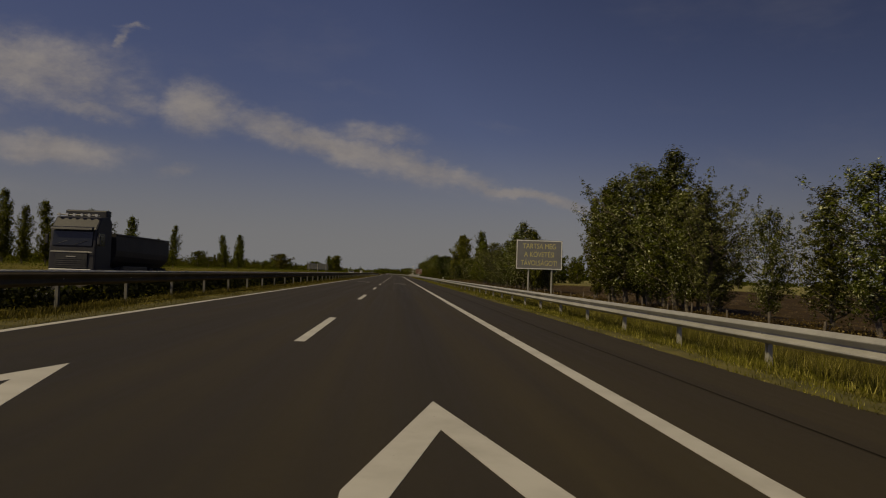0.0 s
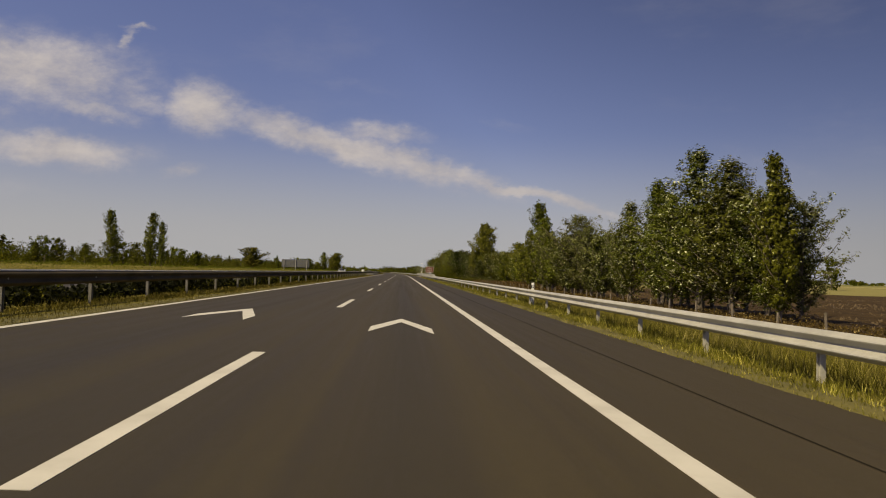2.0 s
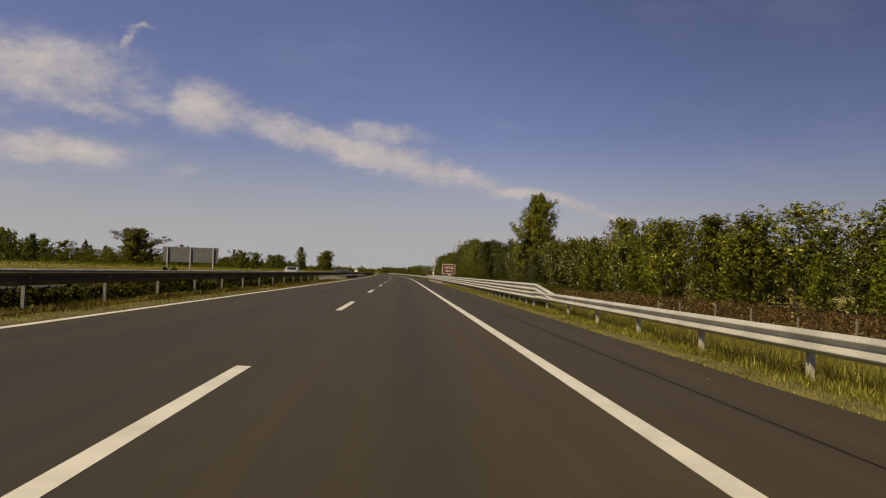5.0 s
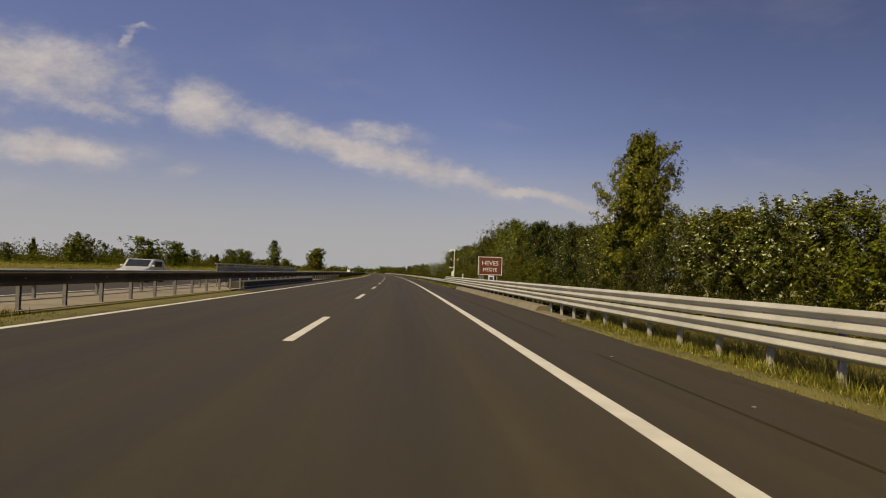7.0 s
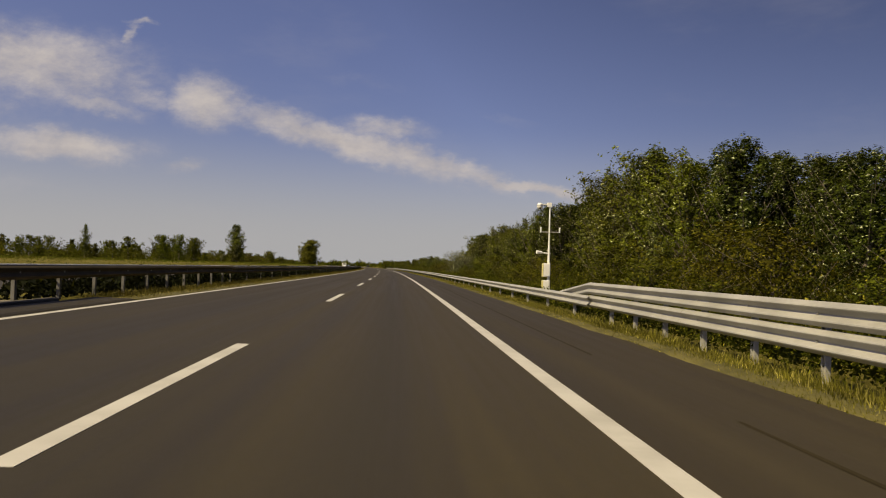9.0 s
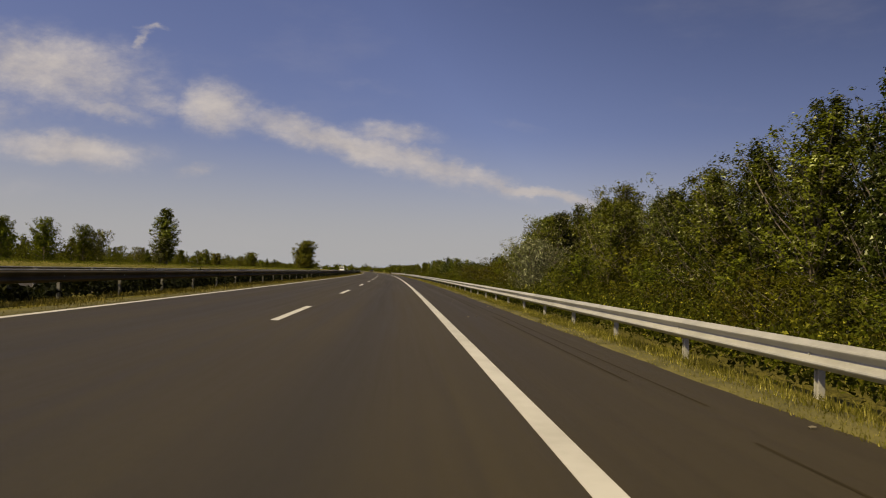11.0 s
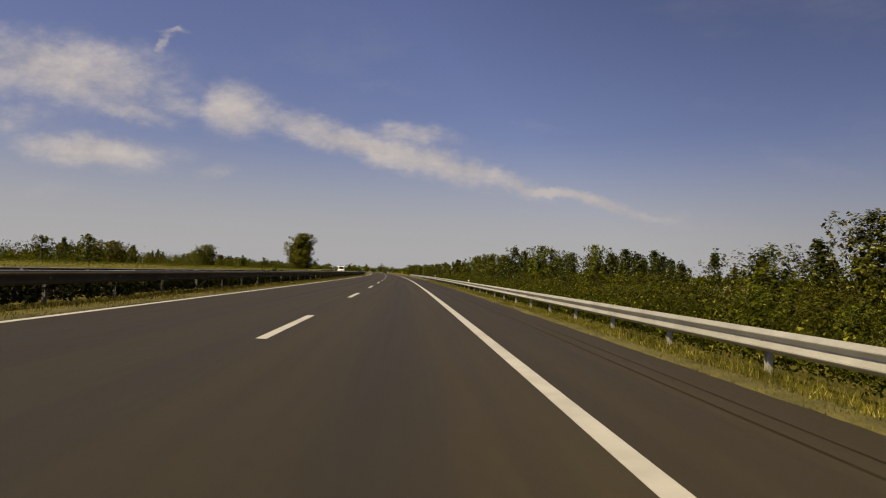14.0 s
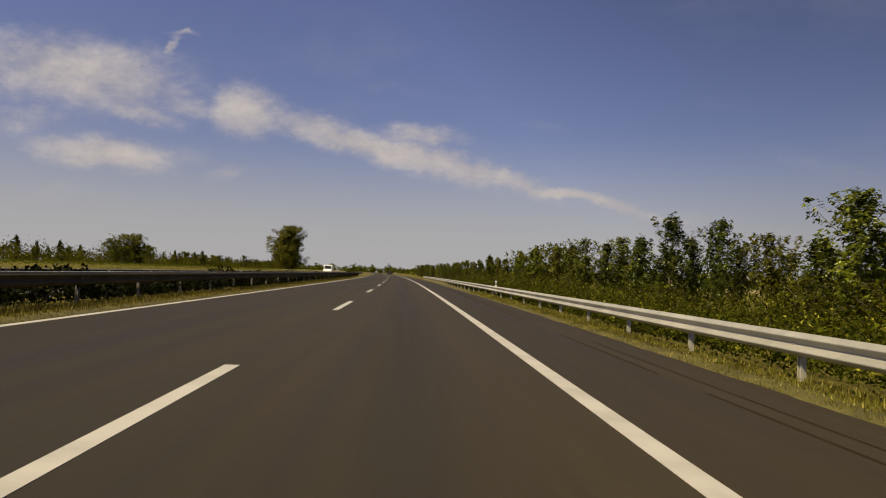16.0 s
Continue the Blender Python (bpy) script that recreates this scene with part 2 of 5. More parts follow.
def ground_material():
    """Grass by the road, ploughed soil and stubble further out."""
    m, k, bsdf = material("earth_and_grass", 0.95)
    bsdf.inputs["Specular IOR Level"].default_value = 0.1
    p = k.add("ShaderNodeNewGeometry").outputs["Position"]
    sep = k.add("ShaderNodeSeparateXYZ", None, i0=p)
    fine, mid, broad = k.noise(p, 9.0, 5.0, 0.7).outputs[0], k.noise(p, 0.9, 5.0, 0.6).outputs[0], k.noise(p, 0.02, 4.0, 0.5).outputs[0]
    grass = k.ramp(k.math("MULTIPLY_ADD", fine, 0.5, k.math("MULTIPLY", mid, 0.5)), (0.3, (0.055, 0.050, 0.011)), (0.5, (0.115, 0.098, 0.022)), (0.68, (0.19, 0.155, 0.046)))
    clods = k.noise(k.add("ShaderNodeMapping", None, Vector=p, Scale=(1.0, 0.35, 1.0)).outputs[0], 1.1, 7.0, 0.8).outputs[0]
    soil = k.ramp(clods, (0.38, (0.019, 0.012, 0.006)), (0.56, (0.050, 0.031, 0.014)), (0.72, (0.13, 0.088, 0.042)))
    plots = k.add("ShaderNodeTexVoronoi", {"distance": "MANHATTAN"}, Vector=k.add("ShaderNodeMapping", None, Vector=p, Rotation=(0, 0, 0.4), Scale=(0.006, 0.0035, 0.0)).outputs[0], Scale=1.0).outputs["Color"]
    plot = k.add("ShaderNodeSeparateColor", None, i0=plots).outputs[0]
    far = k.ramp(plot, (0.0, (0.085, 0.10, 0.030)), (0.35, (0.20, 0.175, 0.075)), (0.6, (0.11, 0.12, 0.04)), (0.85, (0.26, 0.22, 0.11)))
    far = k.mix(k.math("MULTIPLY_ADD", fine, 0.5, k.math("MULTIPLY", mid, 0.5)), k.mix(1.0, far, (0.6, 0.6, 0.55), "MULTIPLY"), k.mix(1.0, far, (1.25, 1.25, 1.2), "MULTIPLY"))
    edge = k.math("ADD", sep.outputs[0], k.math("MULTIPLY", k.math("SUBTRACT", mid, 0.5), 2.0))
    plough = k.math("MULTIPLY", k.span(edge, 14.0, 15.0), k.math("MULTIPLY", k.span(edge, 100.0, 96.0), k.span(k.math("ADD", sep.outputs[1], k.math("MULTIPLY", sep.outputs[0], 0.3)), 232.0, 222.0)))
    outer = k.math("MAXIMUM", k.span(edge, 60.0, 64.0), k.span(edge, -62.0, -66.0))
    c = k.mix(plough, k.mix(outer, grass, far), soil)
    k.put(bsdf.inputs["Base Color"], c)
    relief(k, bsdf, k.math("MULTIPLY_ADD", fine, 0.3, clods), 0.8, 0.12)
    return m


ASPHALT, PAINT, GROUND = asphalt_material(), marking_material(), ground_material()
STEEL = plain("galvanised_steel", (0.25, 0.245, 0.222), (0.36, 0.35, 0.32), 1.2, 30.0, 0.5, 0.12, 0.08)
POST = plain("weathered_steel_post", (0.27, 0.262, 0.232), (0.38, 0.365, 0.325), 3.0, 40.0, 0.8, 0.0, 0.1)
CONCRETE = plain("concrete", (0.088, 0.073, 0.046), (0.150, 0.126, 0.084), 0.7, 18.0, 0.85, 0.0, 0.4, 0.01)
BARK = plain("bark", (0.07, 0.055, 0.04), (0.17, 0.14, 0.11), 4.0, 30.0, 0.9, 0.0, 0.8, 0.03)
SIGN_GREY = plain("faded_sign_sheet", (0.145, 0.150, 0.155), (0.19, 0.19, 0.19), 1.4, 30.0, 0.5)
SIGN_BROWN = plain("brown_sign_sheet", (0.115, 0.026, 0.012), (0.15, 0.036, 0.018), 1.4, 30.0, 0.45)
SIGN_BLUE = plain("blue_sign_sheet", (0.01, 0.03, 0.22), (0.015, 0.045, 0.28), 2.0, 30.0, 0.4)
WHITE = plain("white_sign_film", (0.68, 0.67, 0.62), (0.78, 0.77, 0.73), 2.0, 30.0, 0.45)
YELLOW = plain("faded_yellow_film", (0.52, 0.46, 0.17), (0.62, 0.55, 0.24), 2.0, 30.0, 0.5)
BLACK = plain("black_plastic", (0.015, 0.015, 0.016), (0.03, 0.03, 0.03), 3.0, 40.0, 0.5)
# Steel of the median rails, their shade put into its colour.
SHADED_STEEL = plain("shaded_median_steel", (0.066, 0.051, 0.031), (0.112, 0.088, 0.056), 1.0, 30.0, 0.9, 0.0, 0.08)
SCREEN = plain("grey_screen_panel", (0.21, 0.205, 0.155), (0.30, 0.295, 0.235), 0.8, 14.0, 0.7)
SEAL = plain("bitumen_seal", (0.009, 0.0072, 0.004), (0.0145, 0.0115, 0.0068), 2.0, 25.0, 0.9)
TRUCK = plain("dark_lorry_paint", (0.008, 0.008, 0.012), (0.014, 0.014, 0.019), 1.0, 30.0, 0.55)
TIPPER = plain("grey_tipper_steel", (0.020, 0.019, 0.020), (0.036, 0.034, 0.034), 0.8, 20.0, 0.6)
RUBBER = plain("tyre_rubber", (0.015, 0.015, 0.015), (0.03, 0.03, 0.03), 5.0, 50.0, 0.85)
SILVER_PAINT = plain("silver_car_paint", (0.48, 0.48, 0.47), (0.56, 0.56, 0.55), 2.0, 60.0, 0.3, 0.5, 0.02)
WHITE_PAINT = plain("white_car_paint", (0.70, 0.70, 0.68), (0.78, 0.78, 0.76), 2.0, 60.0, 0.3, 0.0, 0.02)
DARK_GLASS = plain("dark_window_glass", (0.012, 0.014, 0.016), (0.02, 0.022, 0.025), 2.0, 10.0, 0.08, 0.0, 0.0)
LAMP_GLASS = plain("lamp_glass", (0.6, 0.6, 0.55), (0.7, 0.7, 0.66), 4.0, 40.0, 0.15)
GROOVE = plain("worn_line_groove", (0.50, 0.49, 0.45), (0.57, 0.56, 0.515), 2.0, 25.0, 0.7)
POPLAR = leaves("poplar_leaves", (0.016, 0.023, 0.003), (0.185, 0.198, 0.024), (0.30, 0.31, 0.14), 0.06)
ASPEN = leaves("aspen_leaves", (0.014, 0.020, 0.003), (0.150, 0.168, 0.026), (0.40, 0.41, 0.27), 0.12)
WILLOW = leaves("grey_green_leaves", (0.026, 0.032, 0.011), (0.200, 0.214, 0.068), (0.33, 0.34, 0.19), 0.07)
STRAW = leaves("straw_blades", (0.085, 0.072, 0.022), (0.215, 0.182, 0.062), (0.28, 0.235, 0.10), 0.12)
TURF = plain("short_turf", (0.050, 0.044, 0.007), (0.110, 0.092, 0.020), 1.6, 22.0, 0.95, 0.0, 0.8, 0.03)
OAK = leaves("yellowing_leaves", (0.022, 0.028, 0.004), (0.200, 0.198, 0.026), (0.30, 0.275, 0.07), 0.09)
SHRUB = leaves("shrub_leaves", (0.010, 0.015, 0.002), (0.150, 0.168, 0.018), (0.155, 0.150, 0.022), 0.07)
SILVER = leaves("silver_leaves", (0.045, 0.05, 0.026), (0.19, 0.195, 0.105), (0.36, 0.36, 0.24), 0.15)
DRY = leaves("grass_blades", (0.062, 0.056, 0.009), (0.195, 0.172, 0.034), (0.28, 0.235, 0.075), 0.16)
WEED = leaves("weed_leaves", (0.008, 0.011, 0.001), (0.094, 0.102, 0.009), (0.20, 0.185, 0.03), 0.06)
GOLD = leaves("golden_shrub_leaves", (0.014, 0.015, 0.002), (0.142, 0.136, 0.011), (0.16, 0.145, 0.02), 0.06)
SIGN_REAR = plain("grey_sign_rear", (0.065, 0.068, 0.07), (0.10, 0.103, 0.105), 1.0, 20.0, 0.6)
PAVING = plain("sandy_concrete_paving", (0.115, 0.095, 0.068), (0.185, 0.155, 0.115), 0.5, 14.0, 0.9, 0.0, 0.4, 0.01)
REED = leaves("brown_reed_leaves", (0.035, 0.022, 0.008), (0.150, 0.100, 0.034), (0.24, 0.18, 0.08), 0.1)
TRACE = plain("rubber_trace", (0.0215, 0.0164, 0.0078), (0.0285, 0.0220, 0.0108), 2.0, 25.0, 0.9)
# Concrete darkened in its colour to stand for shade on the median kerbs.
SHADED_CONCRETE = plain("shaded_concrete", (0.030, 0.026, 0.020), (0.060, 0.052, 0.040), 0.7, 18.0, 0.9, 0.0, 0.4, 0.01)
DEEP = leaves("deep_green_leaves", (0.008, 0.012, 0.002), (0.082, 0.100, 0.014), (0.32, 0.33, 0.19), 0.06)
# Leaf colour taken near black for the shade at median and bridge gap.
SHADED_LEAVES = leaves("shaded_leaves", (0.004, 0.005, 0.002), (0.014, 0.016, 0.004), (0.03, 0.03, 0.009), 0.04)
# Darkened for shade on the median posts; own dark grey of pole and screen.
DARK_SHADED_POST = plain("dark_and_shaded_steel_post", (0.10, 0.095, 0.088), (0.19, 0.18, 0.165), 3.0, 40.0, 0.65, 0.1)
# Brightened steel that paints sunlight along the top of the median rails.
SUNLIT_LIP = plain("sunlit_lip_steel", (0.52, 0.50, 0.45), (0.66, 0.64, 0.58), 1.2, 30.0, 0.5)
SOIL = plain("ploughed_soil", (0.022, 0.014, 0.007), (0.105, 0.07, 0.036), 2.2, 12.0, 0.95)

for dull in (SHADED_STEEL, SEAL, TRACE):
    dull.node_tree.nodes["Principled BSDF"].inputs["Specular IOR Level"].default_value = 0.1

# ---- building helpers ----


def link(name, me, mat, parent=None, label=""):
    me.materials.append(mat) if mat and not me.materials else None
    ob = new(name, me)
    ob.parent = parent
    return tagged(ob, label)


def part(name, bm, mat, parent=None, label="", smooth=False):
    """One bmesh as one mesh object, under a thing or a part."""
    me = bpy.data.meshes.new(name)
    bmesh.ops.recalc_face_normals(bm, faces=bm.faces)
    bm.to_mesh(me)
    bm.free()
    if smooth:
        me.polygons.foreach_set("use_smooth", [True] * len(me.polygons))
    return link(name, me, mat, parent, label)


def thing(name, m, label, category, group="", kind=""):
    ob = tagged(new(name), label, category, group, kind)
    ob.empty_display_size = 0.2
    ob.matrix_basis = m
    return ob


def box(bm, size, centre, bevel=0.0, m=None):
    got = bmesh.ops.create_cube(bm, size=1.0, matrix=(m or Matrix()) @ Matrix.Translation(centre) @ Matrix.Diagonal((*size, 1)))
    if bevel:
        edges = {e for v in got["verts"] for e in v.link_edges}
        bmesh.ops.bevel(bm, geom=list(edges), offset=bevel, segments=2, affect="EDGES", profile=0.5)
    return bm


def boxed(size, centre, bevel=0.0):
    return box(bmesh.new(), size, centre, bevel)


def tube(bm, a, b, ra, rb=None, sides=10):
    a, b = Vector(a), Vector(b)
    m = Matrix.Translation((a + b) / 2) @ (b - a).to_track_quat("Z", "Y").to_matrix().to_4x4()
    bmesh.ops.create_cone(bm, cap_ends=True, segments=sides, radius1=ra, radius2=ra if rb is None else rb, depth=(b - a).length, matrix=m)
    return bm


def tubed(*args, **more):
    return tube(bmesh.new(), *args, **more)


def strip(bm, section, stations, closed=True):
    """A cross-section, as pairs (u, z), drawn along the road through the stations s."""
    rings = [[bm.verts.new(W(s, u, z)) for u, z in section] for s in stations]
    count = len(section)
    uv = bm.loops.layers.uv.verify()
    for (a, sa), (b, sb) in zip(zip(rings, stations), zip(rings[1:], stations[1:])):
        for i in range(count if closed else count - 1):
            j = (i + 1) % count
            f = bm.faces.new((a[i], a[j], b[j], b[i]))
            for loop, u, s in zip(f.loops, (section[i][0], section[j][0], section[j][0], section[i][0]), (sa, sa, sb, sb)):
                loop[uv].uv = (u, s)
    if closed:
        bm.faces.new(rings[0])
        bm.faces.new(rings[-1][::-1])
    return bm


def steps(a, b, d):
    count = max(1, round((b - a) / d))
    return [a + (b - a) * i / count for i in range(count + 1)]


def flakes(name, corners, mat, parent=None, label=""):
    """Loose triangles from an array of n x 3 x 3 corners, as one mesh."""
    count = len(corners)
    me = bpy.data.meshes.new(name)
    me.vertices.add(count * 3)
    me.vertices.foreach_set("co", np.asarray(corners, np.float32).ravel())
    me.loops.add(count * 3)
    me.loops.foreach_set("vertex_index", np.arange(count * 3, dtype=np.int32))
    me.polygons.add(count)
    me.polygons.foreach_set("loop_start", np.arange(0, count * 3, 3, dtype=np.int32))
    me.update(calc_edges=True)
    return link(name, me, mat, parent, label)


def W_many(s, u, z):
    """W for arrays."""
    a = np.clip(s, BEND_FROM, 900.0) - BEND_FROM
    a = a * BEND
    over = np.maximum(s - 900.0, 0.0)
    x = -(1 - np.cos(a)) / BEND - np.sin(a) * over
    y = np.where(s <= BEND_FROM, s, BEND_FROM + np.sin(a) / BEND + np.cos(a) * over)
    return np.stack([x + u * np.cos(a), y + u * np.sin(a), z], -1)


# ---- ground ----
PROFILE = ((-3000, 0.3), (-600, 0.6), (-120, 0.75), (-70, 0.8), (-40, 0.85), (-30, 0.75), (-26, 0.35), (-22.6, -0.12), (-21.6, -0.16), (-20.2, -0.17), (-9.0, 0.02), (-8.2, 0.05),
           (-7.2, 0.02), (-6.2, 0.10), (-5.8, 0.11), (-5.2, 0.125), (-4.65, 0.10), (-4.5, 0.03), (6.3, -0.19), (6.6, -0.145), (7.3, -0.17), (8.2, -0.26), (10.0, -0.65), (12.5, -0.95), (16.0, -1.0), (22.0, -1.0), (40, -1.05),
           (70, -1.1), (120, -1.1), (300, -1.2), (800, -1.2), (3000, -1.2))


def ground_z(u):
    return float(np.interp(u, [p[0] for p in PROFILE], [p[1] for p in PROFILE]))


def ground():
    ss = steps(-500, -40, 60)[:-1] + steps(-40, 620, 4)[:-1] + steps(620, 1200, 20)[:-1] + steps(1200, 4200, 150)
    us = sorted({p[0] for p in PROFILE} | set(steps(-40, 40, 1.6)) | set(steps(-120, 120, 8)))
    us = [us[0]] + [b for a, b in zip(us, us[1:]) if b - a > 0.05]
    verts = []
    for s in ss:
        for u in us:
            off = 0.0 if -24 < u < 7.5 else min(1.0, (abs(u) - 7) / 15)
            bump = off * 0.28 * noise.noise(Vector((s * 0.11, u * 0.11, 0.3))) + off * 0.07 * noise.noise(Vector((s * 0.6, u * 0.6, 4.0)))
            verts.append(W(s, u, ground_z(u) + bump))
    w = len(us)
    faces = [(i * w + j, i * w + j + 1, (i + 1) * w + j + 1, (i + 1) * w + j) for i in range(len(ss) - 1) for j in range(w - 1)]
    me = bpy.data.meshes.new("ground")
    me.from_pydata(verts, [], faces)
    me.polygons.foreach_set("use_smooth", [True] * len(faces))
    tagged(link("ground", me, GROUND), "flat farmland with grass verges, ploughed soil and stubble", "ground", kind="structure")


ground()

# ---- carriageways ----
LEFT_LINE, RIGHT_LINE, ROAD_L, ROAD_R = -4.31, 3.75, -4.53, 6.43
ALONG = steps(-60, 620, 5)[:-1] + steps(620, 2600, 20)


def road_z(u):
    return -FALL * u


def far_z(u):
    """The other carriageway falls to its own right, away from the median."""
    return 0.10 + FALL * (u + 9.0)


tagged(part("road", strip(bmesh.new(), [(ROAD_L, road_z(ROAD_L) - 0.12), (ROAD_L, road_z(ROAD_L)), (0, 0), (ROAD_R, road_z(ROAD_R)), (ROAD_R + 0.05, road_z(ROAD_R) - 0.12)], ALONG), ASPHALT),
       "dark grey-brown asphalt carriageway with a hard shoulder", "road", kind="structure")
tagged(part("road", strip(bmesh.new(), [(-20.2, far_z(-20.2) - 0.15), (-20.2, far_z(-20.2)), (-9.0, far_z(-9.0)), (-9.0, far_z(-9.0) - 0.12)], ALONG), ASPHALT),
       "opposite asphalt carriageway beyond the median", "road", kind="structure")


def line(u, width, zf, label, kind_name="edge_line"):
    tagged(part(kind_name, strip(bmesh.new(), [(u - width / 2, zf(u - width / 2) - 0.01), (u - width / 2, zf(u - width / 2) + 0.004), (u + width / 2, zf(u + width / 2) + 0.004), (u + width / 2, zf(u + width / 2) - 0.01)], ALONG), PAINT),
           label, "road marking", kind="structure")


line(LEFT_LINE, 0.17, road_z, "solid white edge line beside the median")
line(-9.9, 0.17, far_z, "solid white edge line of the opposite carriageway")
line(-17.4, 0.17, far_z, "solid white shoulder line of the opposite carriageway")
line(RIGHT_LINE, 0.21, road_z, "solid white edge line beside the hard shoulder")


def grooves():
    """Drain grooves across the thick edge line."""
    bm = bmesh.new()
    for s in steps(350, 416, 0.26):
        bm.faces.new([bm.verts.new(W(s + ds, RIGHT_LINE + du, road_z(RIGHT_LINE + du) + 0.008)) for ds, du in ((0, -0.1), (0, 0.1), (0.035, 0.1), (0.035, -0.1))])
    tagged(part("line_grooves", bm, GROOVE), "narrow grooves across the white edge line", "road marking", kind="structure")


grooves()


def streak(name, u, width, a, b, label, seed):
    """A wandering dark trace of joint seal or rubber along the shoulder."""
    bm = bmesh.new()
    prev = None
    for s in steps(a, b, 1.5):
        m = u + 0.05 * noise.noise(Vector((s * 0.08, seed, 0)))
        w = width * (0.6 + 0.5 * abs(noise.noise(Vector((s * 0.3, seed, 5)))))
        row = [bm.verts.new(W(s, m + d, road_z(m + d) + 0.004)) for d in (-w / 2, w / 2)]
        if prev and (seed == 1 or noise.noise(Vector((s * 0.12, seed, 9))) > -0.18):
            bm.faces.new((prev[0], prev[1], row[1], row[0]))
        prev = row
    tagged(part(name, bm, SEAL if name == "joint_seal" else TRACE), label, "road marking", kind="structure")


streak("joint_seal", 5.05, 0.045, -10, 184, "dark seal along a joint in the hard shoulder", 1)
streak("tyre_trace", 4.95, 0.07, 184, 330, "faint dark tyre trace on the hard shoulder", 2)
streak("tyre_trace", 5.30, 0.06, 330, 560, "faint dark tyre trace on the hard shoulder", 3)
streak("tyre_trace", 5.60, 0.045, 330, 560, "faint dark tyre trace on the hard shoulder", 4)


def scuffs():
    """Pale scrape marks across the hard shoulder."""
    rng = random.Random(8)
    bm = bmesh.new()
    for i in range(9):
        s, u, turn = rng.uniform(358.5, 362.5), rng.uniform(4.3, 5.3), rng.uniform(-0.5, 0.5)
        half, w = rng.uniform(0.04, 0.14), rng.uniform(0.006, 0.016)
        spots = []
        for a, b in ((-half, -w), (half, -w * 0.4), (half, w * 0.4), (-half, w)):
            du, ds = a * math.cos(turn) - b * math.sin(turn), a * math.sin(turn) + b * math.cos(turn)
            spots.append(bm.verts.new(W(s + ds, u + du, road_z(u + du) + 0.004)))
        bm.faces.new(spots)
    tagged(part("scuff_marks", bm, CONCRETE), "pale scrape marks on the hard shoulder", "road marking", kind="structure")


scuffs()


def slab(points, z0=-0.01, z1=0.004):
    bm = bmesh.new()
    low = [bm.verts.new((x, y, z0 - FALL * x)) for x, y in points]
    high = [bm.verts.new((x, y, z1 - FALL * x)) for x, y in points]
    bm.faces.new(high)
    for i in range(len(points)):
        j = (i + 1) % len(points)
        bm.faces.new((low[i], low[j], high[j], high[i]))
    return bm


def dashes():
    first = part("lane_dash", slab([(-0.085, -6.0), (0.085, -6.0), (0.085, 0.0), (-0.085, 0.0)]), PAINT)
    tagged(first, "white painted lane dash on the asphalt", "road marking", "lane dashes")
    first.matrix_basis = at(17.45 - 36, 0)
    for i in range(-1, 50):
        copy_thing(first, at(17.45 + 18 * i, 0))


dashes()


def chevrons():
    """Distance marks: an arrow head across each lane."""
    first = part("chevron", slab([(0, 0), (0.63, -2.75), (0.63, -4.0), (0, -1.18), (-0.63, -4.0), (-0.63, -2.75)]), PAINT)
    tagged(first, "white painted arrow-head distance mark", "road marking", "distance chevrons")
    first.matrix_basis = at(6.55, 1.87, road_z(1.87))
    for s, u in ((8.0, -2.0), (79.4, 1.88), (80.9, -2.05)):
        copy_thing(first, at(s, u, road_z(u)))


chevrons()

# ---- guardrails ----
# the corrugated section of a beam, as (outwards, up), from its top lip to its bottom lip
WAVE = ((0.0, 0.155), (0.018, 0.150), (0.078, 0.102), (0.085, 0.088), (0.078, 0.072), (0.012, 0.012), (0.006, 0.0), (0.012, -0.012), (0.078, -0.072), (0.085, -0.088), (0.078, -0.102), (0.018, -0.150), (0.0, -0.155))


def beam_section(u, z, side):
    """side: +1 where the beam bulges to the right, -1 to the left."""
    front = [(u + side * a, z + b) for a, b in WAVE]
    return front + [(u + side * (a - 0.008), z + b) for a, b in reversed(WAVE)]


def beam(bm, u, z, side, a, b, dip=0.0):
    """A run of beam; dip lowers its far end."""
    strip(bm, beam_section(u, z, side), [a, b - 0.15] if b - a < 6 else steps(a, b, 4.0))
    return bm


def post_mesh(height, side, mat):
    """A rolled C post with its spacer block."""
    bm = bmesh.new()
    box(bm, (0.045, 0.075, height), (0, 0, height / 2 - 0.25))
    box(bm, (0.075, 0.012, height), (side * 0.016, 0.04, height / 2 - 0.25))
    box(bm, (0.075, 0.012, height), (side * 0.016, -0.04, height / 2 - 0.25))
    me = bpy.data.meshes.new("post")
    bm.to_mesh(me)
    bm.free()
    me.materials.append(mat)
    return me


def spacer_mesh(side):
    bm = bmesh.new()
    box(bm, (0.10, 0.09, 0.14), (side * 0.07, 0, 0))
    tube(bm, (side * 0.10, 0, 0), (side * 0.145, 0, 0), 0.022, sides=6)
    me = bpy.data.meshes.new("spacer")
    bm.to_mesh(me)
    bm.free()
    me.materials.append(STEEL)
    return me


